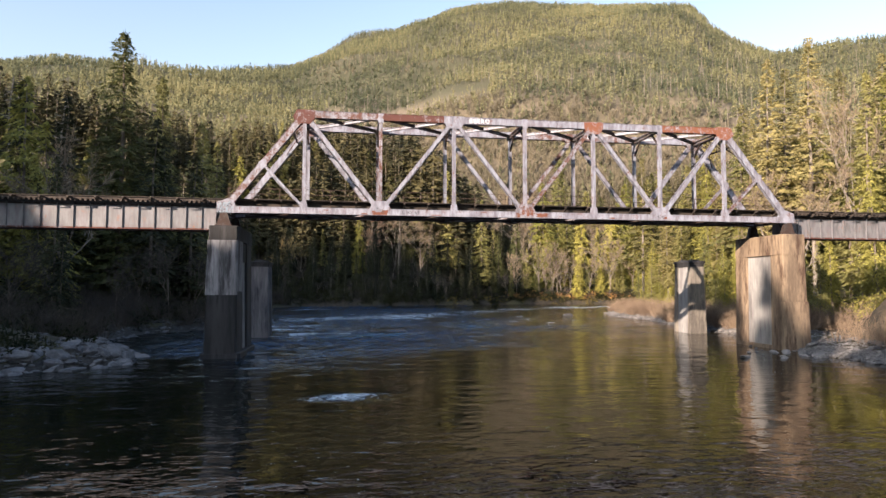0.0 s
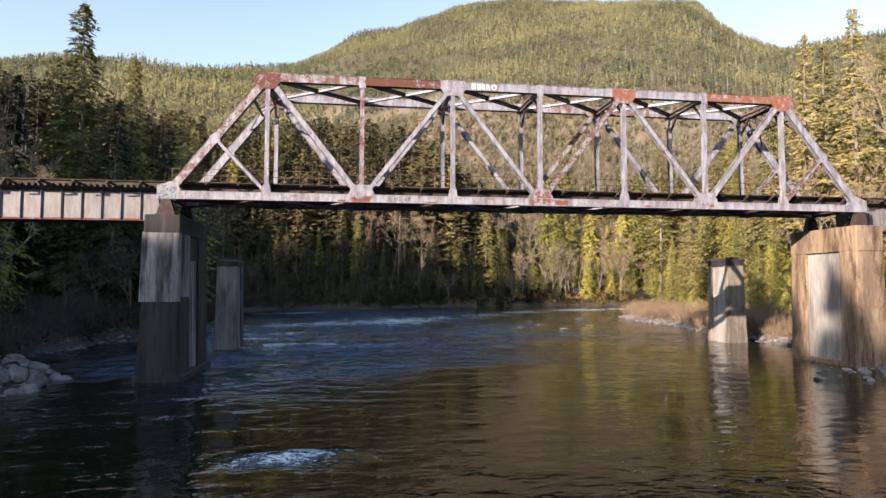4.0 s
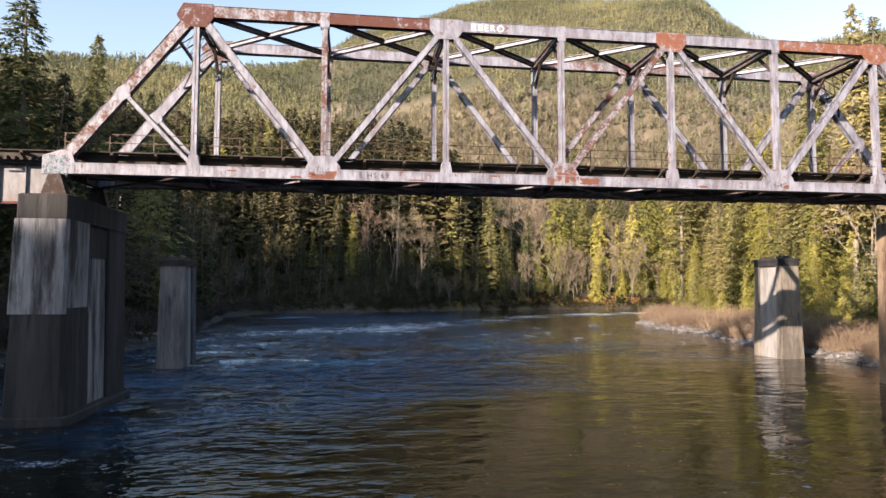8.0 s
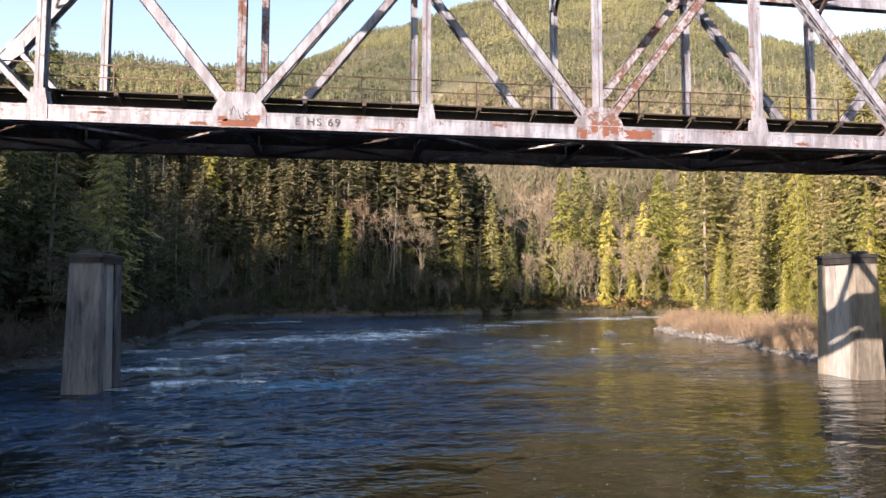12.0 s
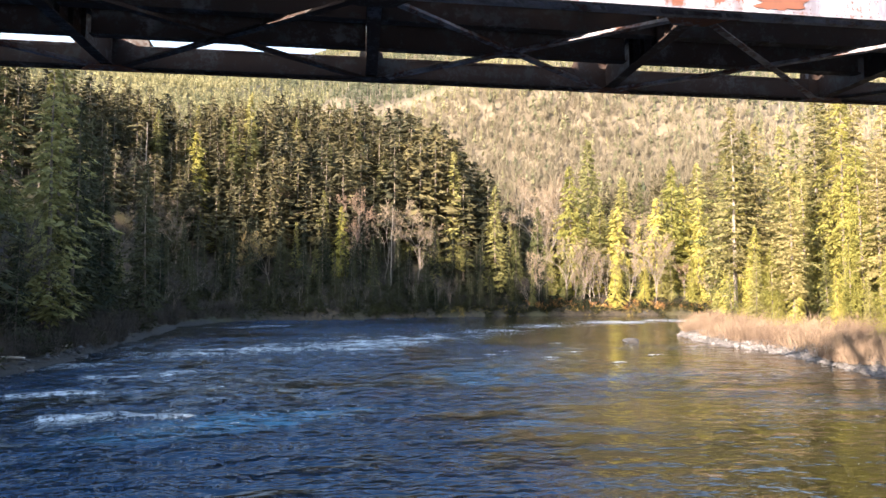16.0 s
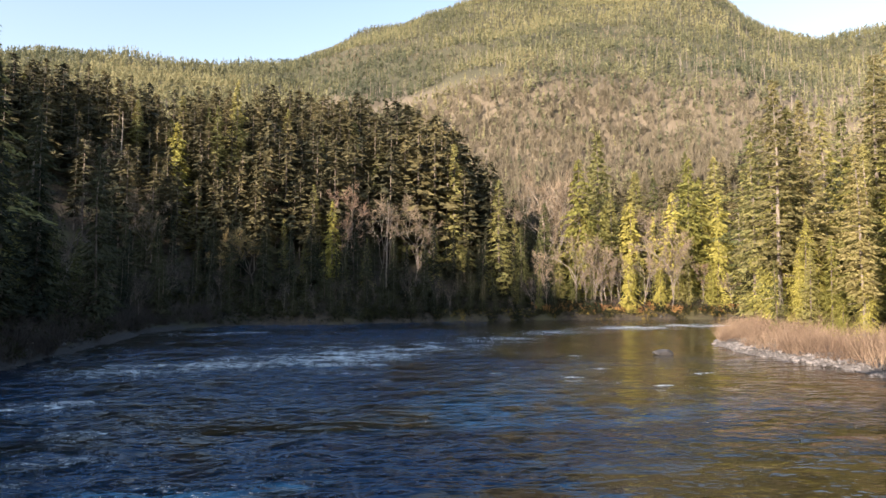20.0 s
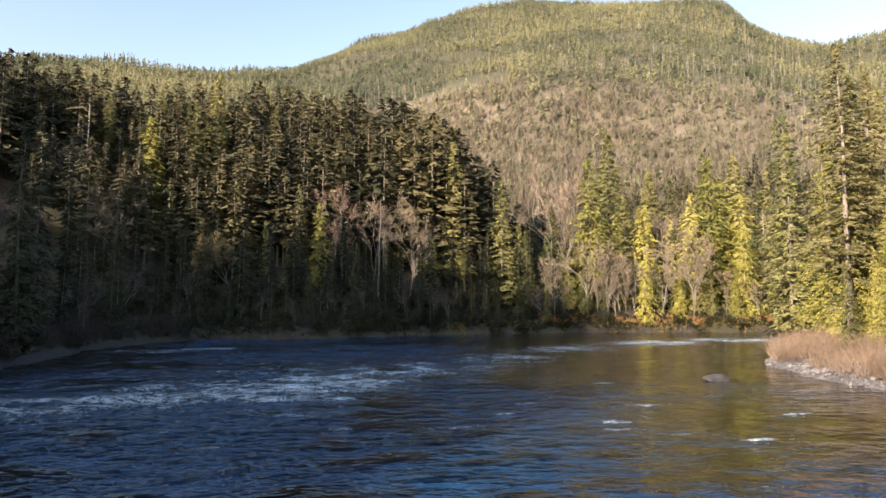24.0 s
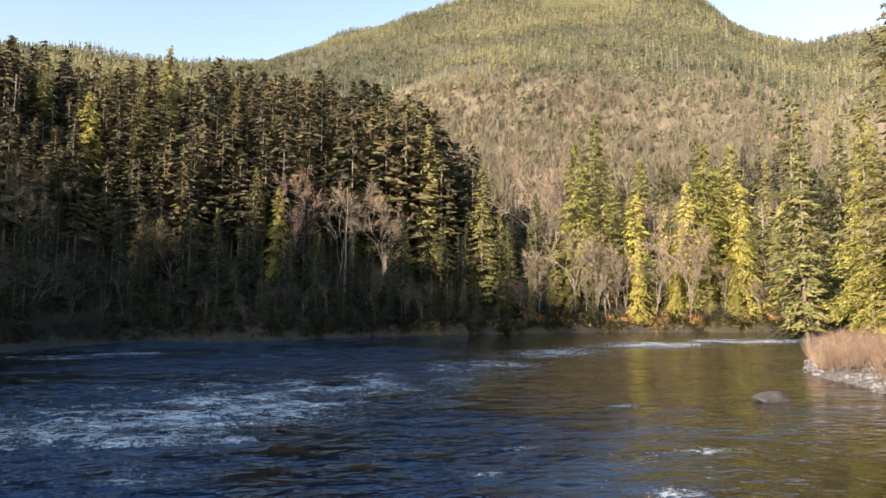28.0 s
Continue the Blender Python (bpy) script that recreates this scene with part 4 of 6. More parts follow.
# ---- plate-girder approach spans ----


def approach(x0, x1, label):
    g = thing("girder_bridge", label, "bridge")
    for y, s in ((MID - 1.15, -1), (MID + 1.15, 1)):
        bm = bmesh.new()
        bar(bm, (x0, y, 14.75), (x1, y, 14.75), 0.025, 2.70)
        part("girder_web", bm, GIRDER, g, "pale painted web with rusty lower edge")
        for z in (13.42, 16.08):
            bm = bmesh.new()
            bar(bm, (x0, y, z), (x1, y, z), 0.40, 0.05)
            bar(bm, (x0, y + s * 0.02, z + (0.09 if z < 15 else -0.09)), (x1, y + s * 0.02, z + (0.09 if z < 15 else -0.09)), 0.05, 0.13)
            part("flange", bm, STEEL_SHADED if z > 15 else STEEL_RED, g)
        x = x0 + 0.15
        while x < x1:
            bm = bmesh.new()
            bar(bm, (x, y + s * 0.10, 13.45), (x, y + s * 0.10, 16.05), 0.17, 0.03)
            bar(bm, (x + 0.05, y + s * 0.025, 13.45), (x + 0.05, y + s * 0.025, 16.05), 0.02, 0.11)
            part("stiffener", bm, GIRDER, g)
            x += 1.62
    x = x0 + 0.6
    while x < x1 - 3:
        bm = bmesh.new()
        bar(bm, (x, MID - 1.1, 13.6), (x, MID + 1.1, 15.9), 0.08, 0.08, (1, 0, 0))
        bar(bm, (x, MID + 1.1, 13.6), (x, MID - 1.1, 15.9), 0.08, 0.08, (1, 0, 0))
        bar(bm, (x, MID - 1.1, 13.55), (x + 3.24, MID + 1.1, 13.55), 0.10, 0.04, (0, 0, 1))
        part("cross_frame", bm, STEEL_SHADED, g)
        x += 3.24
    return g


approach(-58.0, -14.25, "pale grey riveted plate-girder approach span with rusty lower flange")
approach(54.1, 82.0, "pale grey riveted plate-girder approach span with rust streaks")


# ---- concrete piers ----
def prism(bm, sections):
    """A solid through rectangles with cut corners: (x0, x1, y0, y1, z, cut)."""
    rings = []
    for x0, x1, y0, y1, z, c in sections:
        pts = [(x0 + c, y0), (x1 - c, y0), (x1, y0 + c), (x1, y1 - c), (x1 - c, y1), (x0 + c, y1), (x0, y1 - c), (x0, y0 + c)]
        rings.append([bm.verts.new((px, py, z)) for px, py in pts])
    bm.faces.new(rings[0][::-1])
    for a, b in zip(rings, rings[1:]):
        for i in range(8):
            j = (i + 1) % 8
            bm.faces.new((a[i], a[j], b[j], b[i]))
    bm.faces.new(rings[-1])


def pier(name, label, x0, x1, y0, y1, top, lean, col_mat, panel_mat, cap_mat, col=0.30, cap=1.0, collar=None, foot=None):
    """A wall pier: a wide column at each end, a recessed panel between them, a cap on top."""
    p = thing(name, label, "pier", group="bridge piers")
    ln = (y1 - y0) * col
    for a, b in ((y0, y0 + ln), (y1 - ln, y1)):
        bm = bmesh.new()
        prism(bm, [(x0 - lean, x1 + lean, a - (lean if a == y0 else 0), b + (lean if b == y1 else 0), -2.6, 0.12), (x0, x1, a, b, top - cap, 0.10)])
        part("column", bm, col_mat, p)
    bm = bmesh.new()
    prism(bm, [(x0 + 0.22 - lean, x1 - 0.22 + lean, y0 + ln - 0.05, y1 - ln + 0.05, -2.6, 0.01), (x0 + 0.24, x1 - 0.24, y0 + ln - 0.05, y1 - ln + 0.05, top - cap, 0.01)])
    part("panel", bm, panel_mat, p, "paler recessed panel")
    bm = bmesh.new()
    prism(bm, [(x0 - 0.06, x1 + 0.06, y0 - 0.06, y1 + 0.06, top - cap, 0.12), (x0 - 0.04, x1 + 0.04, y0 - 0.04, y1 + 0.04, top - 0.06, 0.12), (x0 + 0.04, x1 - 0.04, y0 + 0.04, y1 - 0.04, top, 0.12)])
    part("cap", bm, cap_mat, p)
    if collar:
        z0, z1, out, m_ = collar
        bm = bmesh.new()
        prism(bm, [(x0 - out - 0.12, x1 + out - 0.05, y0 - out - 0.15, y0 + ln * 0.96, z0, 0.14), (x0 - out, x1 + out - 0.05, y0 - out, y0 + ln * 0.96, z1, 0.14)])
        part("jacket", bm, m_, p, "later concrete jacket round the nose")
    if foot:
        z1, out, m_ = foot
        bm = bmesh.new()
        prism(bm, [(x0 - out - 0.15, x1 + out + 0.15, y0 - out - 0.25, y1 + out, -2.6, 0.3), (x0 - out, x1 + out, y0 - out, y1 + out, z1 - 0.1, 0.3), (x0 - out + 0.1, x1 + out - 0.1, y0 - out + 0.1, y1 + out - 0.1, z1, 0.3)])
        part("footing", bm, m_, p)
    return p


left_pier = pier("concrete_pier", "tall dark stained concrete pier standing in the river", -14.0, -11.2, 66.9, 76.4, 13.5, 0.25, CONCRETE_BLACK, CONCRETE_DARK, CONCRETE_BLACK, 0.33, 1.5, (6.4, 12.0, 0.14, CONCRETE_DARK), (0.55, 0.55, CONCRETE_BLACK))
bm = bmesh.new()
bar(bm, (-12.7, 66.60, -0.5), (-12.7, 66.72, 6.3), 0.12, 0.16)
part("pipe", bm, CONCRETE_PALE, left_pier, "pale vertical guard bar on the nose")
bm = bmesh.new()
prism(bm, [(-14.35, -10.95, 66.35, 70.3, -2.6, 0.2), (-14.1, -11.1, 66.6, 70.2, 6.39, 0.2)])
part("lower_nose", bm, CONCRETE_BLACK, left_pier, "black lower nose")
bm = bmesh.new()
prism(bm, [(-13.87, -11.33, 69.98, 73.32, 9.9, 0.02), (-13.87, -11.33, 69.98, 73.32, 12.0, 0.02)])
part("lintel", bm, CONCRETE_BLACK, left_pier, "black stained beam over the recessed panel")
right_pier = pier("concrete_pier", "tall rust-brown stained concrete pier at the water's edge", 50.1, 53.0, 66.6, 75.6, 13.5, 0.22, CONCRETE_BROWN, CONCRETE_PALE, CONCRETE_BROWN, 0.25, 2.4, None, (0.45, 0.22, CONCRETE_BROWN))
bm = bmesh.new()
prism(bm, [(49.75, 53.4, 66.2, 68.7, -2.6, 0.2), (49.9, 53.25, 66.35, 68.65, 5.6, 0.2)])
part("lower_nose", bm, CONCRETE_BROWN, right_pier)
old_left = pier("concrete_pier", "weathered grey concrete pier of a vanished bridge, with a timber-dark cap", -13.7, -11.3, 93.6, 98.0, 10.9, 0.22, CONCRETE_GREY, CONCRETE_PALE, CONCRETE_BLACK, 0.28, 0.75)
old_right = pier("concrete_pier", "pale grey concrete pier of a vanished bridge, with a dark cap", 53.8, 56.2, 93.2, 97.9, 11.5, 0.30, CONCRETE_TAN, CONCRETE_PALE, CONCRETE_BLACK, 0.17, 0.9)
for owner, x0, x1, y0, y1, top in ((old_left, -13.7, -11.3, 93.6, 98.0, 10.9), (old_right, 53.8, 56.2, 93.2, 97.9, 11.5)):
    bm = bmesh.new()
    prism(bm, [(x0 - 0.16, x1 + 0.16, y0 - 0.16, y1 + 0.16, top - 0.34, 0.05), (x0 - 0.16, x1 + 0.16, y0 - 0.16, y1 + 0.16, top - 0.08, 0.05)])
    part("cap_lip", bm, CONCRETE_BLACK, owner)
    for ya, yb in ((y0 + 0.25, y0 + 1.35), (y1 - 1.35, y1 - 0.25)):
        bm = bmesh.new()
        prism(bm, [(x0 + 0.45, x1 - 0.45, ya, yb, top - 0.02, 0.06), (x0 + 0.55, x1 - 0.55, ya + 0.1, yb - 0.1, top + 0.26, 0.06)])
        part("bearing_block", bm, CONCRETE_BLACK, owner)
for x0, x1 in ((-62.0, -57.4), (81.4, 86.0)):
    ab = thing("abutment", "plain concrete abutment under the end of the approach span", "abutment", group="bridge abutments")
    bm = bmesh.new()
    prism(bm, [(x0 - 0.3, x1 + 0.3, MID - 3.4, MID + 3.4, 4.0, 0.1), (x0, x1, MID - 3.2, MID + 3.2, 13.38, 0.1)])
    part("wall", bm, CONCRETE_GREY, ab)
    bm = bmesh.new()
    xe = (x0, x0 + 3.4) if x0 < 0 else (x1 - 3.4, x1)
    box(bm, xe[0], xe[1], MID - 3.2, MID + 3.2, 13.38, 16.28)
    part("backwall", bm, CONCRETE_GREY, ab)


# ---- trees ----
def spikes(base, tip, width, rs, facing=None):
    """One triangle per spray: from a base of the given width to the tip."""
    ax = tip - base
    ref = rs.normal(size=base.shape)
    if facing is not None:
        ref = ref * 0.45 + facing
    side = np.cross(ax, ref)
    side /= np.linalg.norm(side, axis=1, keepdims=True) + 1e-9
    w = np.asarray(width).reshape(-1, 1) / 2
    low = base + ax * 0.12
    v = np.stack([low + side * w, tip, low - side * w], 1).reshape(-1, 3)
    i = np.arange(len(base))[:, None] * 3
    return v, i + np.array([[0, 1, 2]])


def tube(points, radii, sides=6):
    """A tapered tube along a line of points."""
    points, radii = np.asarray(points, float), np.asarray(radii, float)
    t = np.gradient(points, axis=0)
    t /= np.linalg.norm(t, axis=1, keepdims=True) + 1e-9
    ref = np.where(np.abs(t[:, 2:3]) > 0.9, [[1.0, 0, 0]], [[0, 0, 1.0]])
    a = np.cross(t, ref)
    a /= np.linalg.norm(a, axis=1, keepdims=True) + 1e-9
    b = np.cross(t, a)
    ang = np.arange(sides) * 2 * np.pi / sides
    v = points[:, None] + radii[:, None, None] * (a[:, None] * np.cos(ang)[None, :, None] + b[:, None] * np.sin(ang)[None, :, None])
    return v.reshape(-1, 3), grid_tris(len(points), sides, True)


def join(parts_):
    vs, fs, n = [], [], 0
    for v, f in parts_:
        vs.append(v)
        fs.append(f + n)
        n += len(v)
    return np.concatenate(vs), np.concatenate(fs)


def conifer(seed, radius=0.13, bare=0.2, boughs=230, fill=25, droop=0.35, ragged=0.35, spray=0.016, level=0.0, blunt=0.8, sticks_=16):
    """A conifer of height 1: boughs at uneven heights, each hung with small sprays. Returns crown and trunk."""
    rs = np.random.RandomState(seed)
    base, tip, wid, sticks = [], [], [], []
    lop = rs.rand() * 6.28
    for r in range(boughs):
        k = ((r + rs.rand()) / boughs) ** 1.12
        f = bare + (0.985 - bare) * k
        a = r * 2.39996 + rs.normal() * 0.5
        gap = 0.80 + 0.20 * math.sin(9 * k * 3.1 + lop) + 0.18 * math.cos(a - lop)
        reach = radius * (1 - k) ** blunt * (0.45 + 0.55 * min(1, k / 0.15)) * gap + 0.007
        ln = reach * (1 - ragged + 1.7 * ragged * rs.rand() ** 1.3)
        if rs.rand() < 0.06:
            continue
        out = np.array([math.cos(a), math.sin(a), 0.0])
        lift = 0.35 * k - droop * (0.4 + rs.rand()) + level
        m = max(3, int(fill * (0.25 + ln / radius)))
        s = 0.10 + 0.90 * np.sqrt((np.arange(m) + rs.rand(m)) / m)
        sd = np.cross(out, [0, 0, 1.0])
        fan = rs.normal(size=m) * ln * 0.22 * s
        pts = out[None] * (s * ln)[:, None] + sd[None] * fan[:, None]
        pts[:, 2] += f + lift * ln * s - 0.4 * droop * ln * s * s - np.abs(fan) * 0.25 + rs.normal(size=m) * 0.0035
        size = spray * (0.55 + 0.9 * rs.rand(m)) * (1.2 - 0.45 * k)
        d = out[None] * (0.35 + 0.6 * rs.rand(m))[:, None] + sd[None] * (rs.normal(size=m) * 0.55)[:, None]
        d[:, 2] -= 0.05 + (0.25 + droop) * rs.rand(m)
        base.append(pts - d * (size * 0.4)[:, None])
        tip.append(pts + d * size[:, None])
        wid.append(size * (0.40 + 0.35 * rs.rand(m)))
        if ln > 0.04 and r % 4 == 0:
            sticks.append((np.array([0, 0, f]), out * ln * 0.8 + np.array([0, 0, f + lift * ln * 0.8])))
    m = 10
    base.append(np.tile([0, 0, 0.95], (m, 1)) + rs.normal(size=(m, 3)) * 0.004)
    tip.append(np.stack([rs.normal(size=m) * 0.008, rs.normal(size=m) * 0.008, 0.965 + 0.04 * rs.rand(m)], -1))
    wid.append(np.full(m, 0.007))
    base, tip = np.concatenate(base), np.concatenate(tip)
    away = base * [1, 1, 0]
    away /= np.linalg.norm(away, axis=1, keepdims=True) + 1e-6
    crown = spikes(base, tip, np.concatenate(wid), rs, away + [0, 0, 0.5])
    zs = np.array([-0.03, 0.0, 0.02, 0.2, 0.45, 0.7, 0.9, 0.985])
    rad = 0.0080 * np.array([1.6, 1.35, 1.1, 0.95, 0.75, 0.48, 0.2, 0.05])
    sway = 0.004 * rs.normal(size=(8, 2))
    trunk = [tube(np.stack([sway[:, 0], sway[:, 1], zs], -1), rad, 7)]
    for p, q in sticks[:sticks_]:
        trunk.append(tube(np.stack([p, q]), [0.0017, 0.0006], 3))
    for i in range(int(40 * bare)):
        z, a = bare * (0.25 + 0.75 * rs.rand()), rs.rand() * 6.28
        ln = 0.02 + 0.05 * rs.rand()
        trunk.append(tube(np.array([[0, 0, z], [math.cos(a) * ln, math.sin(a) * ln, z - 0.2 * ln]]), [0.0016, 0.0005], 3))
    return crown, join(trunk)


def leafless(seed, spread=0.28, forks=4, start=0.25, twigs=5, lean=0.0, upright=0.5):
    """A bare broadleaf tree of height about 1: trunk, limbs and branches, and the fine twigs apart."""
    rs = np.random.RandomState(seed)
    wood, tb, tt = [], [], []

    def grow(p, d, ln, rad, level):
        n = 4 if level < 2 else 3
        pts, q, dd = [p], p, d.copy()
        for i in range(n):
            dd = dd + rs.normal(size=3) * (0.10 + 0.06 * level) + np.array([0, 0, 0.05 * upright])
            dd /= np.linalg.norm(dd)
            q = q + dd * ln / n
            pts.append(q)
        wood.append(tube(np.array(pts), np.linspace(rad, rad * 0.45, n + 1), 6 if level < 2 else 3))
        if level >= forks:
            for i in range(twigs):
                s = rs.rand()
                b = pts[0] * (1 - s) + pts[-1] * s
                v = dd * 0.8 + rs.normal(size=3) * 0.55 + np.array([0, 0, 0.25 * upright])
                tb.append(b)
                tt.append(b + v / np.linalg.norm(v) * ln * (0.5 + 0.6 * rs.rand()))
            return
        kids = 3 if level == 0 else (3 if rs.rand() < 0.6 else 2)
        for i in range(kids + (2 if level == 0 else 0)):
            s = 0.45 + 0.55 * rs.rand() if i else 1.0
            b = np.array(pts[0]) * (1 - s) + np.array(pts[-1]) * s if level else pts[max(1, int(round(s * n)))]
            a = rs.rand() * 6.283
            v = dd * (0.9 + 0.3 * upright) + np.array([math.cos(a), math.sin(a), 0.15]) * (0.45 + spread * 1.6 * rs.rand())
            v /= np.linalg.norm(v)
            grow(b, v, ln * (0.58 + 0.2 * rs.rand()), rad * 0.55, level + 1)

    d0 = np.array([lean * rs.normal(), lean * rs.normal(), 1.0])
    grow(np.array([0, 0, -0.02]), d0 / np.linalg.norm(d0), 0.36, 0.0095, 0)
    v, f = join(wood)
    tw = spikes(np.array(tb), np.array(tt), np.full(len(tb), 0.0048), rs)
    top = max(v[:, 2].max(), tw[0][:, 2].max())
    return (tw[0] / top, tw[1]), (v / top, f)


def dead_snag(seed):
    rs = np.random.RandomState(seed)
    zs = np.linspace(-0.02, 1, 7)
    parts_ = [tube(np.stack([0.006 * rs.normal(size=7), 0.006 * rs.normal(size=7), zs], -1), np.linspace(0.011, 0.003, 7), 6)]
    for i in range(22):
        z, a, ln = 0.25 + 0.7 * rs.rand(), rs.rand() * 6.28, 0.02 + 0.06 * rs.rand()
        parts_.append(tube(np.array([[0, 0, z], [math.cos(a) * ln, math.sin(a) * ln, z + ln * 0.3 * rs.normal()]]), [0.003, 0.0008], 3))
    return join(parts_)


KINDS = {}


def template(kind, crown, trunk, crown_mat, trunk_mat):
    KINDS.setdefault(kind, []).append((tri_data(kind + "_crown", *crown, crown_mat) if crown else None, tri_data(kind + "_trunk", *trunk, trunk_mat)))


for s in range(3):
    template("fir_tree", *conifer(10 + s, 0.135 + 0.02 * s, 0.10 + 0.06 * s), FIR, BARK)
    template("tall_fir_tree", *conifer(20 + s, 0.105 + 0.015 * s, 0.34 + 0.06 * s, 190, 26, 0.32, 0.5, 0.0175), FIR, BARK_PALE)
    template("cedar_tree", *conifer(30 + s, 0.17 + 0.025 * s, 0.02, 250, 25, 0.62, 0.35, 0.0195, blunt=0.62), CEDAR, BARK)
    template("dark_fir_tree", *conifer(40 + s, 0.14 + 0.02 * s, 0.05, 200, 24, 0.42, 0.4, 0.019), SHADED_FIR, BARK)
for s in range(2):
    template("spruce_tree", *conifer(50 + s, 0.12, 0.07, 230, 26, 0.45, 0.3, 0.016), FIR, BARK)
    template("big_fir_tree", *conifer(140 + s, 0.165, 0.03, 420, 44, 0.40, 0.42, 0.0115, blunt=0.75), FIR, BARK)
    template("pale_fir_tree", *conifer(150 + s, 0.125 + 0.02 * s, 0.26, 240, 40, 0.22, 0.55, 0.0115, 0.02, 0.7, 40), OLIVE, BARK_PALE)
    template("bank_cedar_tree", *conifer(130 + s, 0.185 + 0.03 * s, 0.02, 330, 42, 0.62, 0.42, 0.0105, blunt=0.62), CEDAR, BARK)
    template("old_fir_tree", *conifer(60 + s, 0.17, 0.16, 120, 44, 0.14, 0.65, 0.016, 0.05, 0.65, 60), FIR, BARK_PALE)
    template("alder_tree", *leafless(70 + s, 0.20, 4, twigs=14, upright=1.2), TWIG_GOLD, BARK)
    template("maple_tree", *leafless(80 + s, 0.22, 4, twigs=11, upright=0.9), TWIG, BARK_PALE)
    template("budding_tree", *leafless(90 + s, 0.16, 4, twigs=14, upright=1.2), TWIG_PINK, BARK_PALE)
    template("bank_tree", *leafless(100 + s, 0.22, 4, twigs=10, upright=0.8, lean=0.12), TWIG_DUSK, BARK)
    template("snag_tree", None, dead_snag(110 + s), None, BARK_PALE)
WORDS = {"big_fir_tree": ("tall full fir tree with dense drooping boughs", "fir tree"), "pale_fir_tree": ("sunlit olive fir tree with sparse boughs and a pale trunk", "fir tree"),
         "bank_cedar_tree": ("yellow-green cedar tree with dense hanging sprays on the gravel bank", "cedar tree"), "fir_tree": ("green fir tree with full drooping boughs", "fir tree"), "tall_fir_tree": ("tall fir tree with a long bare pale trunk", "fir tree"), "cedar_tree": ("yellow-green cedar tree with dense hanging sprays", "cedar tree"),
         "dark_fir_tree": ("fir tree with needles coloured dark for the shade of the wood", "fir tree"), "spruce_tree": ("slender spire-shaped spruce tree", "spruce tree"), "old_fir_tree": ("old ragged fir tree with sparse level boughs", "fir tree"),
         "alder_tree": ("bare alder with a rounded golden-brown crown", "alder tree"), "maple_tree": ("bare tan maple with spreading limbs", "maple tree"), "budding_tree": ("bare tree with pinkish budding twigs", "tree"),
         "bank_tree": ("leafless dull brown tree on the shaded bank", "tree"), "snag_tree": ("dead grey snag without bark", "dead tree")}
trng = random.Random(11)


def tree(kind, x, y, top, fat=1.0):
    """Plant a tree whose tip is at height top."""
    z = gz(x, y) - 0.1
    crown_me, trunk_me = trng.choice(KINDS[kind])
    h = max(4.0, top - z)
    t = thing(kind, WORDS[kind][0], WORDS[kind][1], (x, y, z))
    t.rotation_euler = (radians(trng.uniform(-1.5, 1.5)), radians(trng.uniform(-1.5, 1.5)), trng.uniform(0, 6.28))
    if kind in ("alder_tree", "maple_tree", "budding_tree", "bank_tree"):
        fat = fat * 0.68
    w = h * fat * trng.uniform(0.92, 1.08)
    t.scale = (w, w, h)
    for nm, me in (("trunk", trunk_me), ("crown", crown_me)):
        if me:
            ob = new(nm, me)
            ob.parent = t
    return t


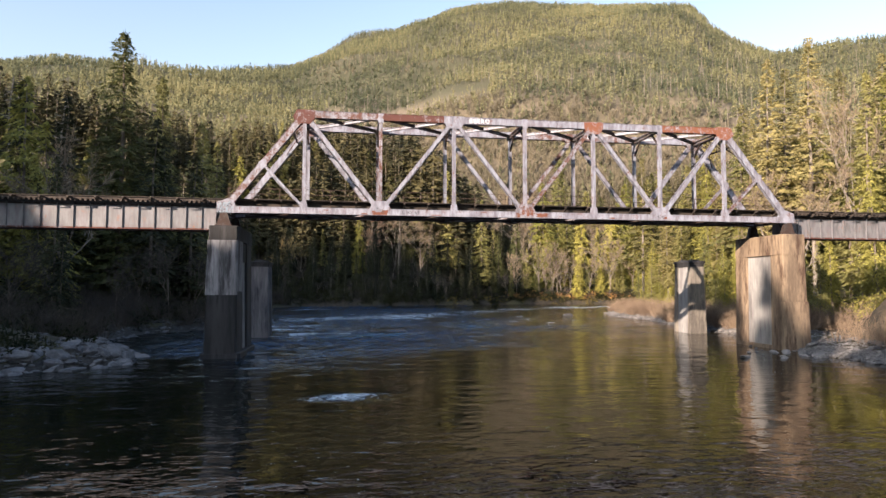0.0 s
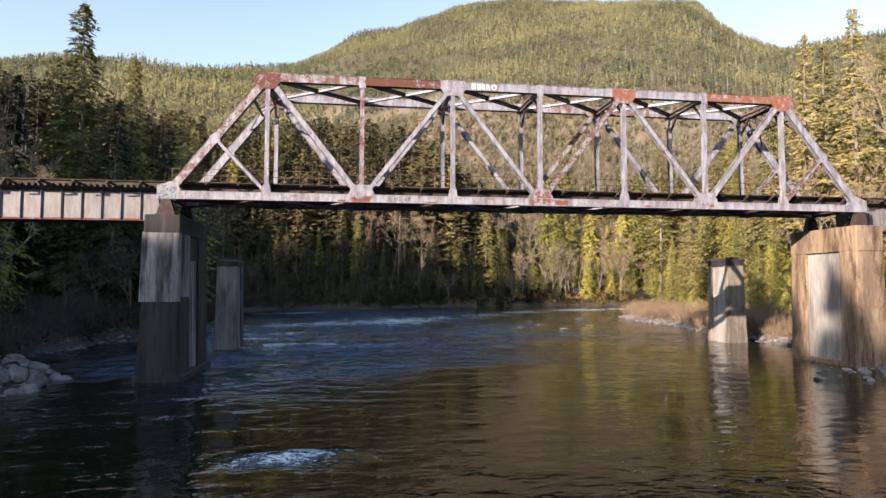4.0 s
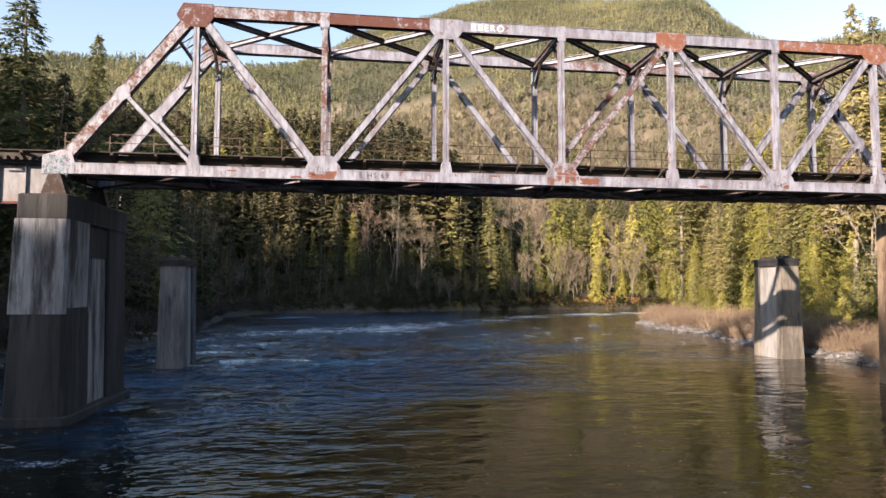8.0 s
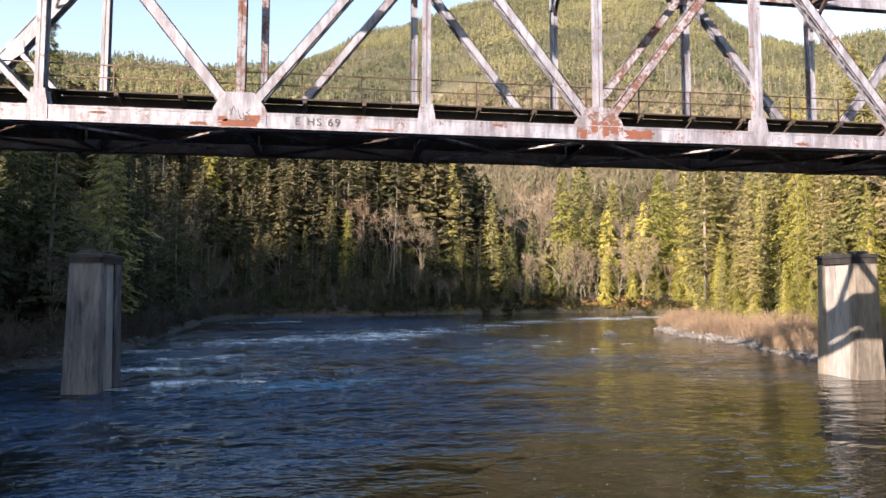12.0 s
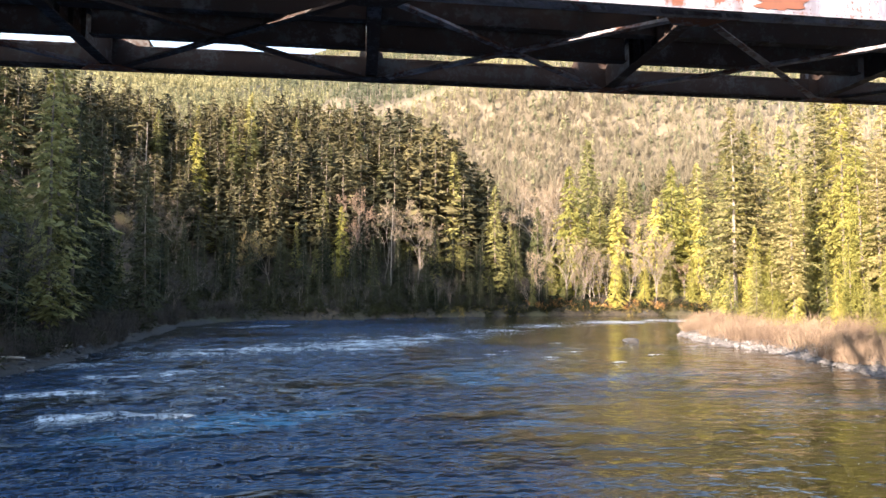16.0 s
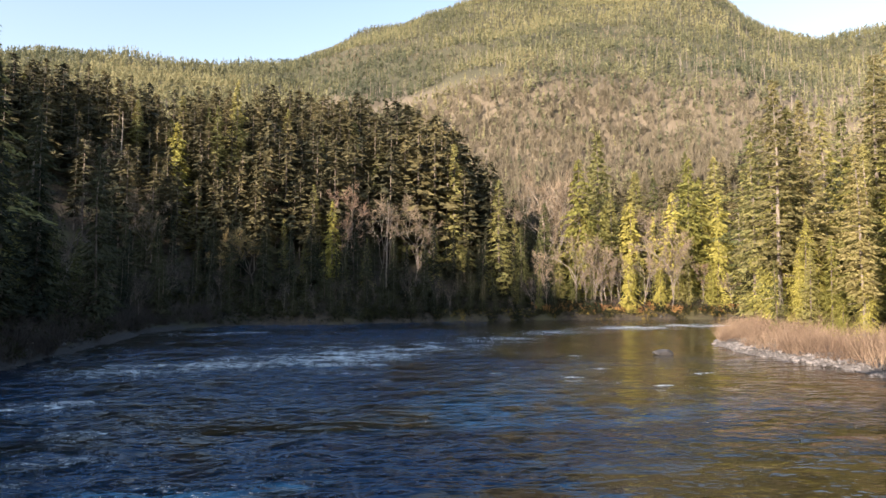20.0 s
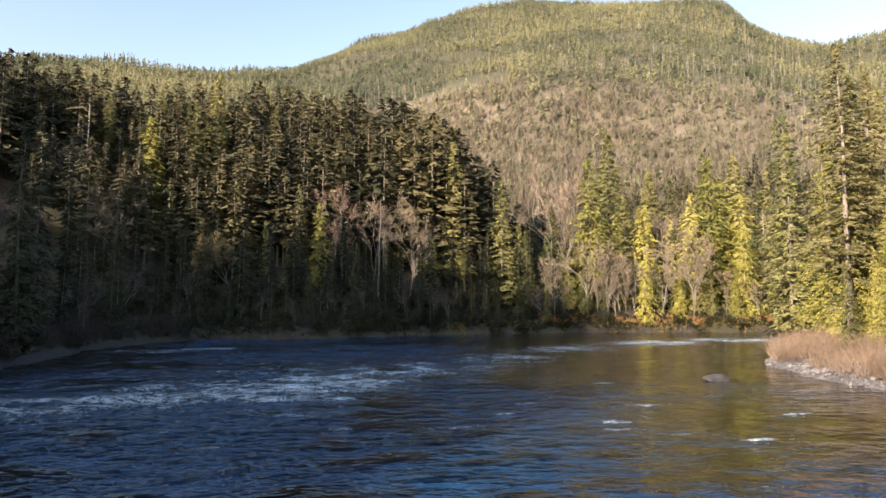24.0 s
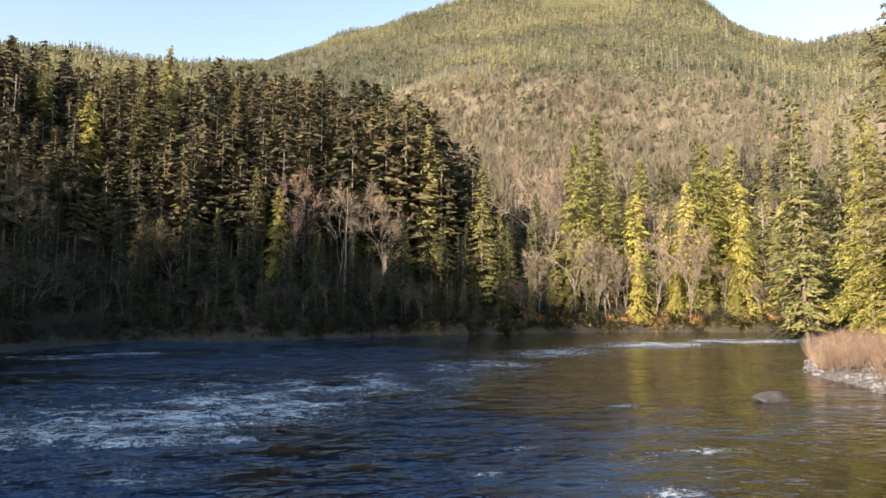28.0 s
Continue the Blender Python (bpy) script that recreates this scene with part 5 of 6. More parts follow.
# landmark trees of the far bank: x, y, height of the tip
for kind, rows in {
    "alder_tree": ((-24.3, 268, 32.5), (-17.9, 266, 26.4), (-27.2, 262, 21.5),),
    "cedar_tree": ((122.6, 282, 35), (131.9, 285, 39), (141, 284, 34), (112, 292, 42), (-48.7, 292, 66.7), (4.4, 278, 38.5), (92.3, 290, 57.8), (129.6, 284, 57.6), (137.4, 286, 51.5), (141.4, 282, 45.3), (121.2, 280, 44.4),),
    "tall_fir_tree": ((-37, 300, 75), (-31.8, 305, 87), (-66, 305, 78), (-17.4, 340, 87), (11.4, 330, 79), (27.5, 340, 81), (39.8, 335, 78), (-58, 330, 88), (-2, 318, 70), (20, 312, 66), (-45, 318, 80), (146, 310, 67), (153.6, 305, 64), (118, 300, 56),),
    "fir_tree": ((114.5, 330, 78), (148, 252, 56), (155, 290, 55), (104, 300, 50), (126, 300, 54), (137, 296, 50), (-30.4, 302, 74.9), (108.0, 315, 75.1), (119.9, 300, 55.9), (105.4, 292, 46.2), (79.2, 290, 41.5), (69.8, 286, 31.9),),
    "spruce_tree": ((-52.5, 300, 70), (38, 300, 52), (-10.9, 278, 32.6), (-1.7, 282, 44.8), (48.3, 300, 64.5), (61.5, 285, 48.3), (-38.3, 280, 40.2), (28.7, 300, 51.3), (-3.8, 270, 24.0), (15.3, 274, 26.3), (38.7, 280, 27.3), (64.5, 276, 19.1),),
    "old_fir_tree": ((127, 240, 58.6), (133, 246, 52),),
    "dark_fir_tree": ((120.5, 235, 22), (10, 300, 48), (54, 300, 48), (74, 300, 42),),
    "maple_tree": ((81.7, 300, 54), (92.8, 310, 60), (118.9, 290, 44), (20.1, 284, 43.0), (32.0, 284, 38.2), (-51.2, 262, 38.5), (-45.9, 268, 41.6), (-70.2, 275, 58.5), (-65.6, 278, 56.0), (87.7, 300, 54.9), (85.8, 276, 30.4), (97.2, 278, 31.4), (101.4, 276, 24.4), (77.0, 278, 24.3), (-46.5, 258, 33.1), (90.9, 274, 22.5),),
    "budding_tree": ((-14.9, 288, 45.7), (11.5, 284, 47.7), (8.2, 276, 34.3),),
    "snag_tree": ((150, 284, 40), (22.2, 280, 39.3), (-61.9, 280, 66.4), (-0.1, 262, 12.6), (-51.6, 290, 55.1),),
}.items():
    for x, y, top in rows:
        tree(kind, x, y, top, {"spruce_tree": 1.45, "alder_tree": 1.5, "cedar_tree": 1.2}.get(kind, 1.1))
# right bank
for kind, rows in {
    "bank_cedar_tree": ((94.4, 185, 36), (91.5, 150, 43), (82.6, 88, 29), (84, 168, 26), (86, 140, 30), (90, 176, 28), (80, 158, 20), (83, 124, 24), (100, 192, 34)),
    "pale_fir_tree": ((89.8, 170, 42.2), (93, 122, 55), (104, 150, 52), (91.2, 112, 58.5), (87.1, 120, 56.5), (96.6, 140, 53), (113, 130, 59), (120.6, 125, 62), (98, 160, 50)),
    "fir_tree": ((104, 172, 46), (110, 190, 48), (98, 100, 46), (106, 112, 52), (118.9, 228, 50), (124, 150, 54), (92, 104, 40), (128, 110, 58)),
    "maple_tree": ((86.3, 95, 47, 0.62), (80, 104, 30), (84, 112, 34)),
}.items():
    for row in rows:
        tree(kind, *row)
# left bank
for kind, rows in {
    "big_fir_tree": ((-41.6, 123, 55.5, 1.3), (-42.2, 150, 56, 1.0)),
    "fir_tree": ((-35.2, 160, 48), (-27.5, 140, 39)),
    "cedar_tree": ((-54.2, 115, 43.5, 1.2), (-47, 108, 34)),
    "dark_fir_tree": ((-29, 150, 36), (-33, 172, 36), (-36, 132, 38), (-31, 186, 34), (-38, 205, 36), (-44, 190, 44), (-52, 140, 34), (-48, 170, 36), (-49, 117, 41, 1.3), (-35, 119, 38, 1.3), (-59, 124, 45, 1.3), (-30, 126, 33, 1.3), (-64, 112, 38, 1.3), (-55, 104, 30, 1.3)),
    "snag_tree": ((-69, 140, 51), (-62, 146, 48)),
    "maple_tree": ((-42.8, 100, 30),),
}.items():
    for row in rows:
        tree(kind, *row)


def scatter_trees(count, x0, x1, y0, y1, kinds, lo, hi, dmin, dmax, gap, seed, test=None):
    """Plant trees at random between two distances from the shore, clear of one another."""
    rs = random.Random(seed)
    spots = []
    tries = 0
    while len(spots) < count and tries < count * 30:
        tries += 1
        x, y = rs.uniform(x0, x1), rs.uniform(y0, y1)
        if abs(y - 71.8) < 9 or (test and not test(x, y)) or any((x - a) ** 2 + (y - b) ** 2 < gap * gap for a, b in spots):
            continue
        d = float(shore(np.array([x]), np.array([y]))[0])
        if dmin < d < dmax:
            spots.append((x, y))
            tree(rs.choice(kinds), x, y, gz(x, y) + rs.uniform(lo, hi))


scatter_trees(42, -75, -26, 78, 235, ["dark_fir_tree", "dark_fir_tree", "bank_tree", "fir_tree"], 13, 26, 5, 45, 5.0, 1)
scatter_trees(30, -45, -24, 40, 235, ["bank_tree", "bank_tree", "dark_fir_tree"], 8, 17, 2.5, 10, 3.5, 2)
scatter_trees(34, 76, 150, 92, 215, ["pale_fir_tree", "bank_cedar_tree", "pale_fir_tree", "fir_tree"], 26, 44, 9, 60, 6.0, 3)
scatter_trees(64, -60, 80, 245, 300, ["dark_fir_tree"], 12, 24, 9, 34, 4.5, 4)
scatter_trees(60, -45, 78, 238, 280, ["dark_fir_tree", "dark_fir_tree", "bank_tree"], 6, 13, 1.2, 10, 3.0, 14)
scatter_trees(26, 70, 165, 262, 285, ["cedar_tree", "fir_tree", "maple_tree", "spruce_tree"], 9, 24, 1.5, 10, 3.5, 15)
scatter_trees(26, 70, 175, 268, 310, ["cedar_tree", "fir_tree", "maple_tree", "budding_tree"], 14, 32, 4, 34, 5.0, 5)
scatter_trees(44, 68, 120, 84, 205, ["bank_cedar_tree", "bank_cedar_tree", "fir_tree"], 7, 17, 7, 18, 3.2, 16)
scatter_trees(10, 66, 110, 20, 62, ["fir_tree", "bank_cedar_tree", "bank_tree"], 18, 34, 10, 40, 6.0, 6)


# ---- woods that nobody could count: merged ----
def rough_conifer(seed, layers, points, radius, bare=0.06):
    """A small conifer for the distance: loose hanging sprays round a stem."""
    rs = np.random.RandomState(seed)
    n = layers * points
    k = (np.repeat(np.arange(layers), points) + rs.rand(n)) / layers
    a = rs.rand(n) * 6.283
    rad = radius * (1 - k) ** 0.75 * (0.55 + 0.75 * rs.rand(n)) + 0.012
    z = bare + (0.97 - bare) * k
    top = np.stack([0.25 * rad * np.cos(a), 0.25 * rad * np.sin(a), np.minimum(1.0, z + 0.10 + 0.06 * rs.rand(n))], -1)
    w = 0.55 + 0.35 * rs.rand(n)
    p = np.stack([rad * np.cos(a - w), rad * np.sin(a - w), z - 0.03 * rs.rand(n)], -1)
    q = np.stack([rad * np.cos(a + w), rad * np.sin(a + w), z - 0.03 * rs.rand(n)], -1)
    return np.stack([top, p, q], 1).reshape(-1, 3), np.arange(3 * n).reshape(-1, 3)


def tuft(seed, stems):
    """A leafless crown for the distance: a fan of thin stems."""
    rs = np.random.RandomState(seed)
    a, s = rs.rand(stems) * 6.283, rs.rand(stems)
    base = np.stack([0.03 * np.cos(a), 0.03 * np.sin(a), 0.15 + 0.45 * s], -1)
    r = 0.10 + 0.20 * rs.rand(stems)
    tip = np.stack([r * np.cos(a), r * np.sin(a), np.minimum(1.0, base[:, 2] + 0.25 + 0.25 * rs.rand(stems))], -1)
    base[0], tip[0] = (0, 0, 0), (0, 0, 0.95)
    return spikes(base, tip, np.full(stems, 0.05), rs)


def merged(name, temps, xs, ys, heights, fat, material, label, seed, lift=0.0, tone=0.0):
    rs = np.random.RandomState(seed)
    zs = ground(xs, ys)
    pick = rs.randint(len(temps), size=len(xs))
    ang, tint = rs.rand(len(xs)) * 6.283, np.clip(0.5 + 0.45 * wobble(xs, ys, 70, seed) + 0.24 * rs.normal(size=len(xs)) + tone, 0, 1)
    vs, fs, ts, n = [], [], [], 0
    for k, (v, f) in enumerate(temps):
        m = np.nonzero(pick == k)[0]
        c, s, h = np.cos(ang[m])[:, None], np.sin(ang[m])[:, None], heights[m][:, None]
        w = h * fat * (0.8 + 0.4 * rs.rand(len(m)))[:, None]
        X = (v[None, :, 0] * c - v[None, :, 1] * s) * w + xs[m][:, None]
        Y = (v[None, :, 0] * s + v[None, :, 1] * c) * w + ys[m][:, None]
        Z = v[None, :, 2] * h + zs[m][:, None] + lift
        vs.append(np.stack([X, Y, Z], -1).reshape(-1, 3))
        fs.append((f[None] + (np.arange(len(m)) * len(v))[:, None, None]).reshape(-1, 3) + n)
        ts.append(np.repeat(tint[m], len(v)))
        n += len(m) * len(v)
    ob = tri_mesh(name, np.concatenate(vs), np.concatenate(fs), material, np.concatenate(ts))
    return tagged(ob, label, "forest", kind="stuff")


def spread(seed, az0, az1, r0, r1, gap):
    """Points over a sector, about gap apart."""
    rs = np.random.RandomState(seed)
    n = int(0.5 * radians(az1 - az0) * (r1 * r1 - r0 * r0) / gap ** 2)
    r, a = np.sqrt(r0 * r0 + (r1 * r1 - r0 * r0) * rs.rand(n)), np.radians(az0 + (az1 - az0) * rs.rand(n))
    return r * np.sin(a), r * np.cos(a), rs


def hill_u(x, y):
    az = np.degrees(np.arctan2(x, y))
    return (np.hypot(x, y) - 400) / (np.interp(az, FARNESS[:, 0], FARNESS[:, 1]) - 400), az


SMALL = [rough_conifer(200 + s, 5, 5, 0.20) for s in range(10)]
SPIRES = [rough_conifer(240 + s, 4, 3, 0.125, 0.10 + 0.02 * s) for s in range(8)]
TUFTS = [tuft(220 + s, 24) for s in range(5)]
MEDIUM = [conifer(230 + s, 0.11 + 0.012 * s, 0.14 + 0.05 * s, 100, 8, 0.35, 0.45, 0.038)[0] for s in range(5)]
STEMS = [tube(np.array([[0, 0, -0.02], [0, 0, 0.5], [0, 0, 0.97]]), [0.010, 0.007, 0.002], 4)]

# clearcut bench and the leafless belt on the mountain's foot
def belts(x, y):
    u, az = hill_u(x, y)
    n = 0.06 * wobble(x, y, 90, 31) + 0.03 * wobble(x, y, 35, 32)
    cut = step(0.196, 0.202, u + n * 0.2) * step(0.246, 0.240, u + n * 0.2) * step(-1, 2, az) * step(15, 10, az)
    brown = 0.85 * step(0.20, 0.15, u + n) * step(-4, 5, az) + 0.5 * step(0.28, 0.18, u + n) * step(12, 20, az)
    return cut, np.clip(brown, 0, 1)


X, Y, rs = spread(41, -33, 50, 440, 1700, 5.7)
u, az = hill_u(X, Y)
cut, brown = belts(X, Y)
stand = wobble(X, Y, 120, 33) + 0.5 * wobble(X, Y, 45, 34)
logged = np.maximum(step(-0.62, -0.85, stand) * step(0.25, 0.35, u), step(0.80, 0.9, u) * step(30, 32, az) * step(38, 36, az))
ok = (u < 1.02) & (cut < 0.4) & (rs.rand(len(X)) > np.maximum(brown * 0.50, logged * 0.8)) & (rs.rand(len(X)) < 0.5 + 0.5 * step(0.05, 0.2, u))
# the last term tints a strip beside the bench darker, as painted shade
tone = 0.30 * stand[ok] - 0.12 * brown[ok] - 0.55 * step(0.82, 0.95, u[ok]) * step(-4, -9, az[ok]) - 0.5 * step(0.33, 0.28, u[ok]) * step(0.24, 0.27, u[ok]) * step(4, 0, az[ok]) * step(-9, -6, az[ok])
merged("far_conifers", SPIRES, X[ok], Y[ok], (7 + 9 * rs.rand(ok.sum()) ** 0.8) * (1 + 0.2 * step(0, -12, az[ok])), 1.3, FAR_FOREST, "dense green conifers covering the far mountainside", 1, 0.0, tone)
X, Y, rs = spread(42, -12, 50, 430, 900, 3.4)
cut, brown = belts(X, Y)
ok = (rs.rand(len(X)) < brown * 0.9) & (cut < 0.4)
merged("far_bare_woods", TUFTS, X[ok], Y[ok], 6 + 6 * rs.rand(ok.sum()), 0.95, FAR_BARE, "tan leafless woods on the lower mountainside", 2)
X, Y, rs = spread(45, -3, 42, 560, 1650, 6.5)
u, az = hill_u(X, Y)
cut, brown = belts(X, Y)
stand = wobble(X, Y, 120, 33) + 0.5 * wobble(X, Y, 45, 34)
bare = np.maximum(step(-0.62, -0.85, stand) * step(0.25, 0.35, u), step(0.80, 0.9, u) * step(30, 32, az) * step(38, 36, az))
ok = (u < 1.0) & (((cut > 0.4) & (rs.rand(len(X)) < 0.35)) | (rs.rand(len(X)) < 0.75 * bare))
merged("brush", TUFTS[:2], X[ok], Y[ok], np.where(cut[ok] > 0.4, 1.5, 4.0) + 2.5 * rs.rand(ok.sum()), 1.3, FAR_BARE, "tan slash and brush on the logged slopes", 9)
X, Y, rs = spread(43, -3, 46, 600, 1650, 11)
u, az = hill_u(X, Y)
pick = rs.rand(len(X))
ok = ((u > 0.235) & (u < 0.29) & (pick < 0.55)) | ((u > 0.93) & (u < 1.0) & (az > 30) & (az < 38)) | ((u > 0.2) & (u < 0.6) & (az > 31) & (pick < 0.35)) | ((u > 0.29) & (pick < 0.05))
merged("far_trunks", STEMS, X[ok], Y[ok], 14 + 9 * rs.rand(ok.sum()), 1.2, BARK_PALE, "pale bare trunks at the edge of the logged bench", 3)

# the wooded spur across the river and the slopes behind the banks
rs = np.random.RandomState(44)
X, Y = rs.uniform(-190, 260, 5200), rs.uniform(258, 520, 5200)
d = shore(X, Y)
ok = (d > np.where((X > -50) & (X < 85), 34, 16)) & (rs.rand(5200) < 0.20 + 0.42 * step(95, 50, X) + 0.3 * step(15, 30, X) * step(75, 60, X)) & (np.hypot(X, Y) < 520) & (X > -130 - 0.1 * Y) & (d < 170)
hs = (25 + 18 * rs.rand(ok.sum())) * (0.78 + 0.22 * step(-60, 0, X[ok])) * (0.65 + 0.35 * step(110, 40, X[ok])) * (1 + 0.30 * step(15, 40, X[ok]) * step(85, 62, X[ok]))
merged("spur_conifers", MEDIUM, X[ok], Y[ok], hs, 1.4, SPUR, "conifer wood on the spur across the river, coloured dark for its shade", 4)
merged("spur_trunks", STEMS, X[ok], Y[ok], hs, 1.0, BARK, "grey trunks within the conifer wood", 4)
X, Y = rs.uniform(-250, -44, 1500), rs.uniform(60, 420, 1500)
ok = (shore(X, Y) > 16) & (np.abs(Y - 71.8) > 9) & ((Y < 215) | (X < -95))
hs = (15 + 10 * rs.rand(ok.sum())) * (0.6 + 0.4 * step(105, 130, Y[ok]))
seen = (X[ok] > -40 - 0.42 * Y[ok]) & (X[ok] > -150)
merged("slope_conifers", MEDIUM, X[ok][seen], Y[ok][seen], hs[seen], 1.0, FOREST, "conifer wood behind the shaded bank", 5)
merged("slope_conifers", SMALL, X[ok][~seen], Y[ok][~seen], hs[~seen], 1.0, FOREST, "conifer wood high on the valley side", 8)
X, Y = rs.uniform(92, 240, 760), rs.uniform(20, 330, 760)
ok = (shore(X, Y) > 14) & (np.abs(Y - 71.8) > 9)
merged("plain_conifers", MEDIUM, X[ok], Y[ok], 20 + 16 * rs.rand(ok.sum()), 1.0, SUNNY, "sunlit conifer wood behind the gravel bank", 6)
X, Y = rs.uniform(-330, -52, 3600), rs.uniform(-420, 62, 3600)
ok = shore(X, Y) > 12
# wood out of view; heights follow the sun's line to shape its shadow
line = X[ok] + 1.19 * (70 - Y[ok])
hs = np.minimum((24 + 14 * rs.rand(ok.sum())) * (1 + 0.32 * step(-125, -75, X[ok])), np.maximum(6, 10.5 + 7.5 * step(-29, -37, line) + 1.3 * np.maximum(0, -36 - line) + 0.476 * (70 - Y[ok]) - ground(X[ok], Y[ok])))
merged("valley_conifers", SMALL, X[ok], Y[ok], hs, 1.0, FOREST, "unseen conifer wood on the valley side, added to cast shade", 7)


# ---- rocks, gravel, driftwood ----
def rock_data(seed, material, sub=2, flat=0.62):
    bm = bmesh.new()
    bmesh.ops.create_icosphere(bm, subdivisions=sub, radius=0.5)
    rs = np.random.RandomState(seed)
    cuts = [(Vector(rs.normal(size=3)).normalized(), 0.24 + 0.16 * rs.rand()) for _ in range(9)]
    for v in bm.verts:
        for n_, d in cuts:
            e = v.co.dot(n_) - d
            if e > 0:
                v.co -= n_ * e * 0.9
        v.co += Vector(rs.normal(size=3)) * 0.008
        v.co.z *= flat
    me = bpy.data.meshes.new("rock")
    bm.to_mesh(me)
    bm.free()
    me.materials.append(material)
    return me


ROCKS = [rock_data(300 + s, ROCK) for s in range(5)]
PALE = [rock_data(320 + s, GRAVEL) for s in range(3)]
rrng = random.Random(5)


def rocks(count, x0, x1, y0, y1, dmin, dmax, lo, hi, pool, label, group):
    made, tries = 0, 0
    while made < count and tries < 4000:
        tries += 1
        x, y = rrng.uniform(x0, x1), rrng.uniform(y0, y1)
        d = float(shore(np.array([x]), np.array([y]))[0])
        if not dmin < d < dmax:
            continue
        s = lo + (hi - lo) * rrng.random() ** 2.2
        ob = new("rock", rrng.choice(pool))
        ob.location = (x, y, max(gz(x, y), -0.15 * s) + s * rrng.uniform(0.05, 0.2))
        ob.rotation_euler = (rrng.uniform(-0.3, 0.3), rrng.uniform(-0.3, 0.3), rrng.uniform(0, 6.28))
        ob.scale = (s * rrng.uniform(0.9, 1.5), s, s * rrng.uniform(0.8, 1.1))
        tagged(ob, label, "rock", group)
        made += 1


rocks(170, -40, -19, 48, 74, -1.6, 5, 0.6, 2.4, ROCKS, "angular pale grey riprap boulder on the shaded bank", "riprap boulders")
rocks(26, -34, -20, 70, 112, -1.0, 3, 0.4, 1.3, ROCKS, "grey boulder at the shaded water's edge", "bank boulders")
rocks(36, -30, -15, 106, 142, -1.2, 4.5, 0.5, 1.7, ROCKS, "grey boulder on the stony shelf of the shaded bank", "shelf boulders")
rocks(46, 46, 66, 42, 66, -2.0, 7, 0.35, 1.6, PALE, "sunlit pale boulder at the water's edge", "right bank boulders")
rocks(14, 44, 56, 60, 78, -4.5, 0.5, 0.3, 1.0, PALE, "pale stone standing out of the shallows", "shallow stones")
boulder = new("boulder", rock_data(340, ROCK_DARK, 2, 0.55))
boulder.matrix_world = Matrix.LocRotScale((55.0, 153.0, 0.18), Euler((0.05, -0.08, 0.15)), (3.5, 2.2, 2.0))
tagged(boulder, "low dark boulder standing alone in the river", "boulder")
rocks(16, 44, 57, 58, 68, -6.5, -0.5, 0.5, 1.1, PALE, "pale flat stone standing out of the shallows by the pier", "shallow stones")
lone = new("boulder", rock_data(341, GRAVEL, 3, 0.55))
lone.matrix_world = Matrix.LocRotScale((41.0, 60.5, 0.05), Euler((0.05, 0.1, 0.4)), (1.7, 1.0, 0.9))
tagged(lone, "small pale boulder standing out of the shallows", "boulder")


def scattered(name, temps, count, x0, x1, y0, y1, dmin, dmax, lo, hi, fat, material, label, seed, category, lift=0.0):
    rs = np.random.RandomState(seed)
    X, Y = rs.uniform(x0, x1, count * 8), rs.uniform(y0, y1, count * 8)
    d = shore(X, Y)
    ok = np.nonzero((d > dmin) & (d < dmax) & (np.abs(Y - 72.1) > 1.0) & (wobble(X, Y, 6, seed) > rs.rand(len(X)) * 1.2 - 0.9))[0][:count]
    ob = merged(name, temps, X[ok], Y[ok], lo + (hi - lo) * np.clip(0.6 * rs.rand(len(ok)) ** 1.5 + 0.4 * (0.5 + 0.6 * wobble(X[ok], Y[ok], 5, seed + 3)), 0, 1), fat, material, label, seed, lift)
    return tagged(ob, category=category)


def pebble(seed):
    rs = np.random.RandomState(seed)
    v = np.array([(1, 0, 0), (0, 1, 0), (-1, 0, 0), (0, -1, 0), (0, 0, 0.6), (0.6, 0.6, 0.35), (-0.6, 0.6, 0.3), (-0.6, -0.6, 0.35), (0.6, -0.6, 0.3)], float) * (0.75 + 0.5 * rs.rand(9, 1))
    f = np.array([(0, 5, 4), (5, 1, 4), (1, 6, 4), (6, 2, 4), (2, 7, 4), (7, 3, 4), (3, 8, 4), (8, 0, 4)])
    return v, f


PEBBLES = [pebble(350 + s) for s in range(4)]


def rock_arrays(seed):
    """A small angular stone as arrays of corners and triangles."""
    me = rock_data(seed, ROCK, 1)
    v = np.array([p.co[:] for p in me.vertices])
    f = np.array([p.vertices[:] for p in me.polygons])
    bpy.data.meshes.remove(me)
    return v, f


STONES = [rock_arrays(360 + s) for s in range(6)]
scattered("stones", STONES, 160, -36, -18, 100, 176, -1.6, 6, 0.35, 1.6, 1.1, ROCK_DARK, "dark wet rocks on the stony shelf", 64, "rocks", 0.1)
scattered("stones", STONES, 260, 56, 84, 84, 190, -1.2, 2.6, 0.3, 1.3, 1.1, GRAVEL, "pale stones along the gravel bar", 65, "rocks", 0.08)
scattered("stones", STONES, 140, -34, 160, 232, 274, -1.0, 1.2, 0.5, 1.9, 1.2, ROCK_DARK, "mossy dark rocks at the foot of the far bank", 66, "rocks", 0.1)
scattered("stones", STONES, 420, -46, -18, 20, 112, -1.0, 8, 0.25, 0.9, 1.1, ROCK, "grey broken stones between the riprap boulders", 67, "rocks", 0.06)
scattered("gravel", PEBBLES, 3800, 54, 84, 84, 190, -0.5, 9, 0.10, 0.42, 1.0, GRAVEL, "pale grey cobbles on the gravel bar", 61, "gravel", -0.02)
scattered("gravel", PEBBLES, 1600, 46, 70, 20, 84, -0.5, 8, 0.10, 0.45, 1.0, GRAVEL, "pale grey cobbles by the sunlit pier", 62, "gravel", -0.02)
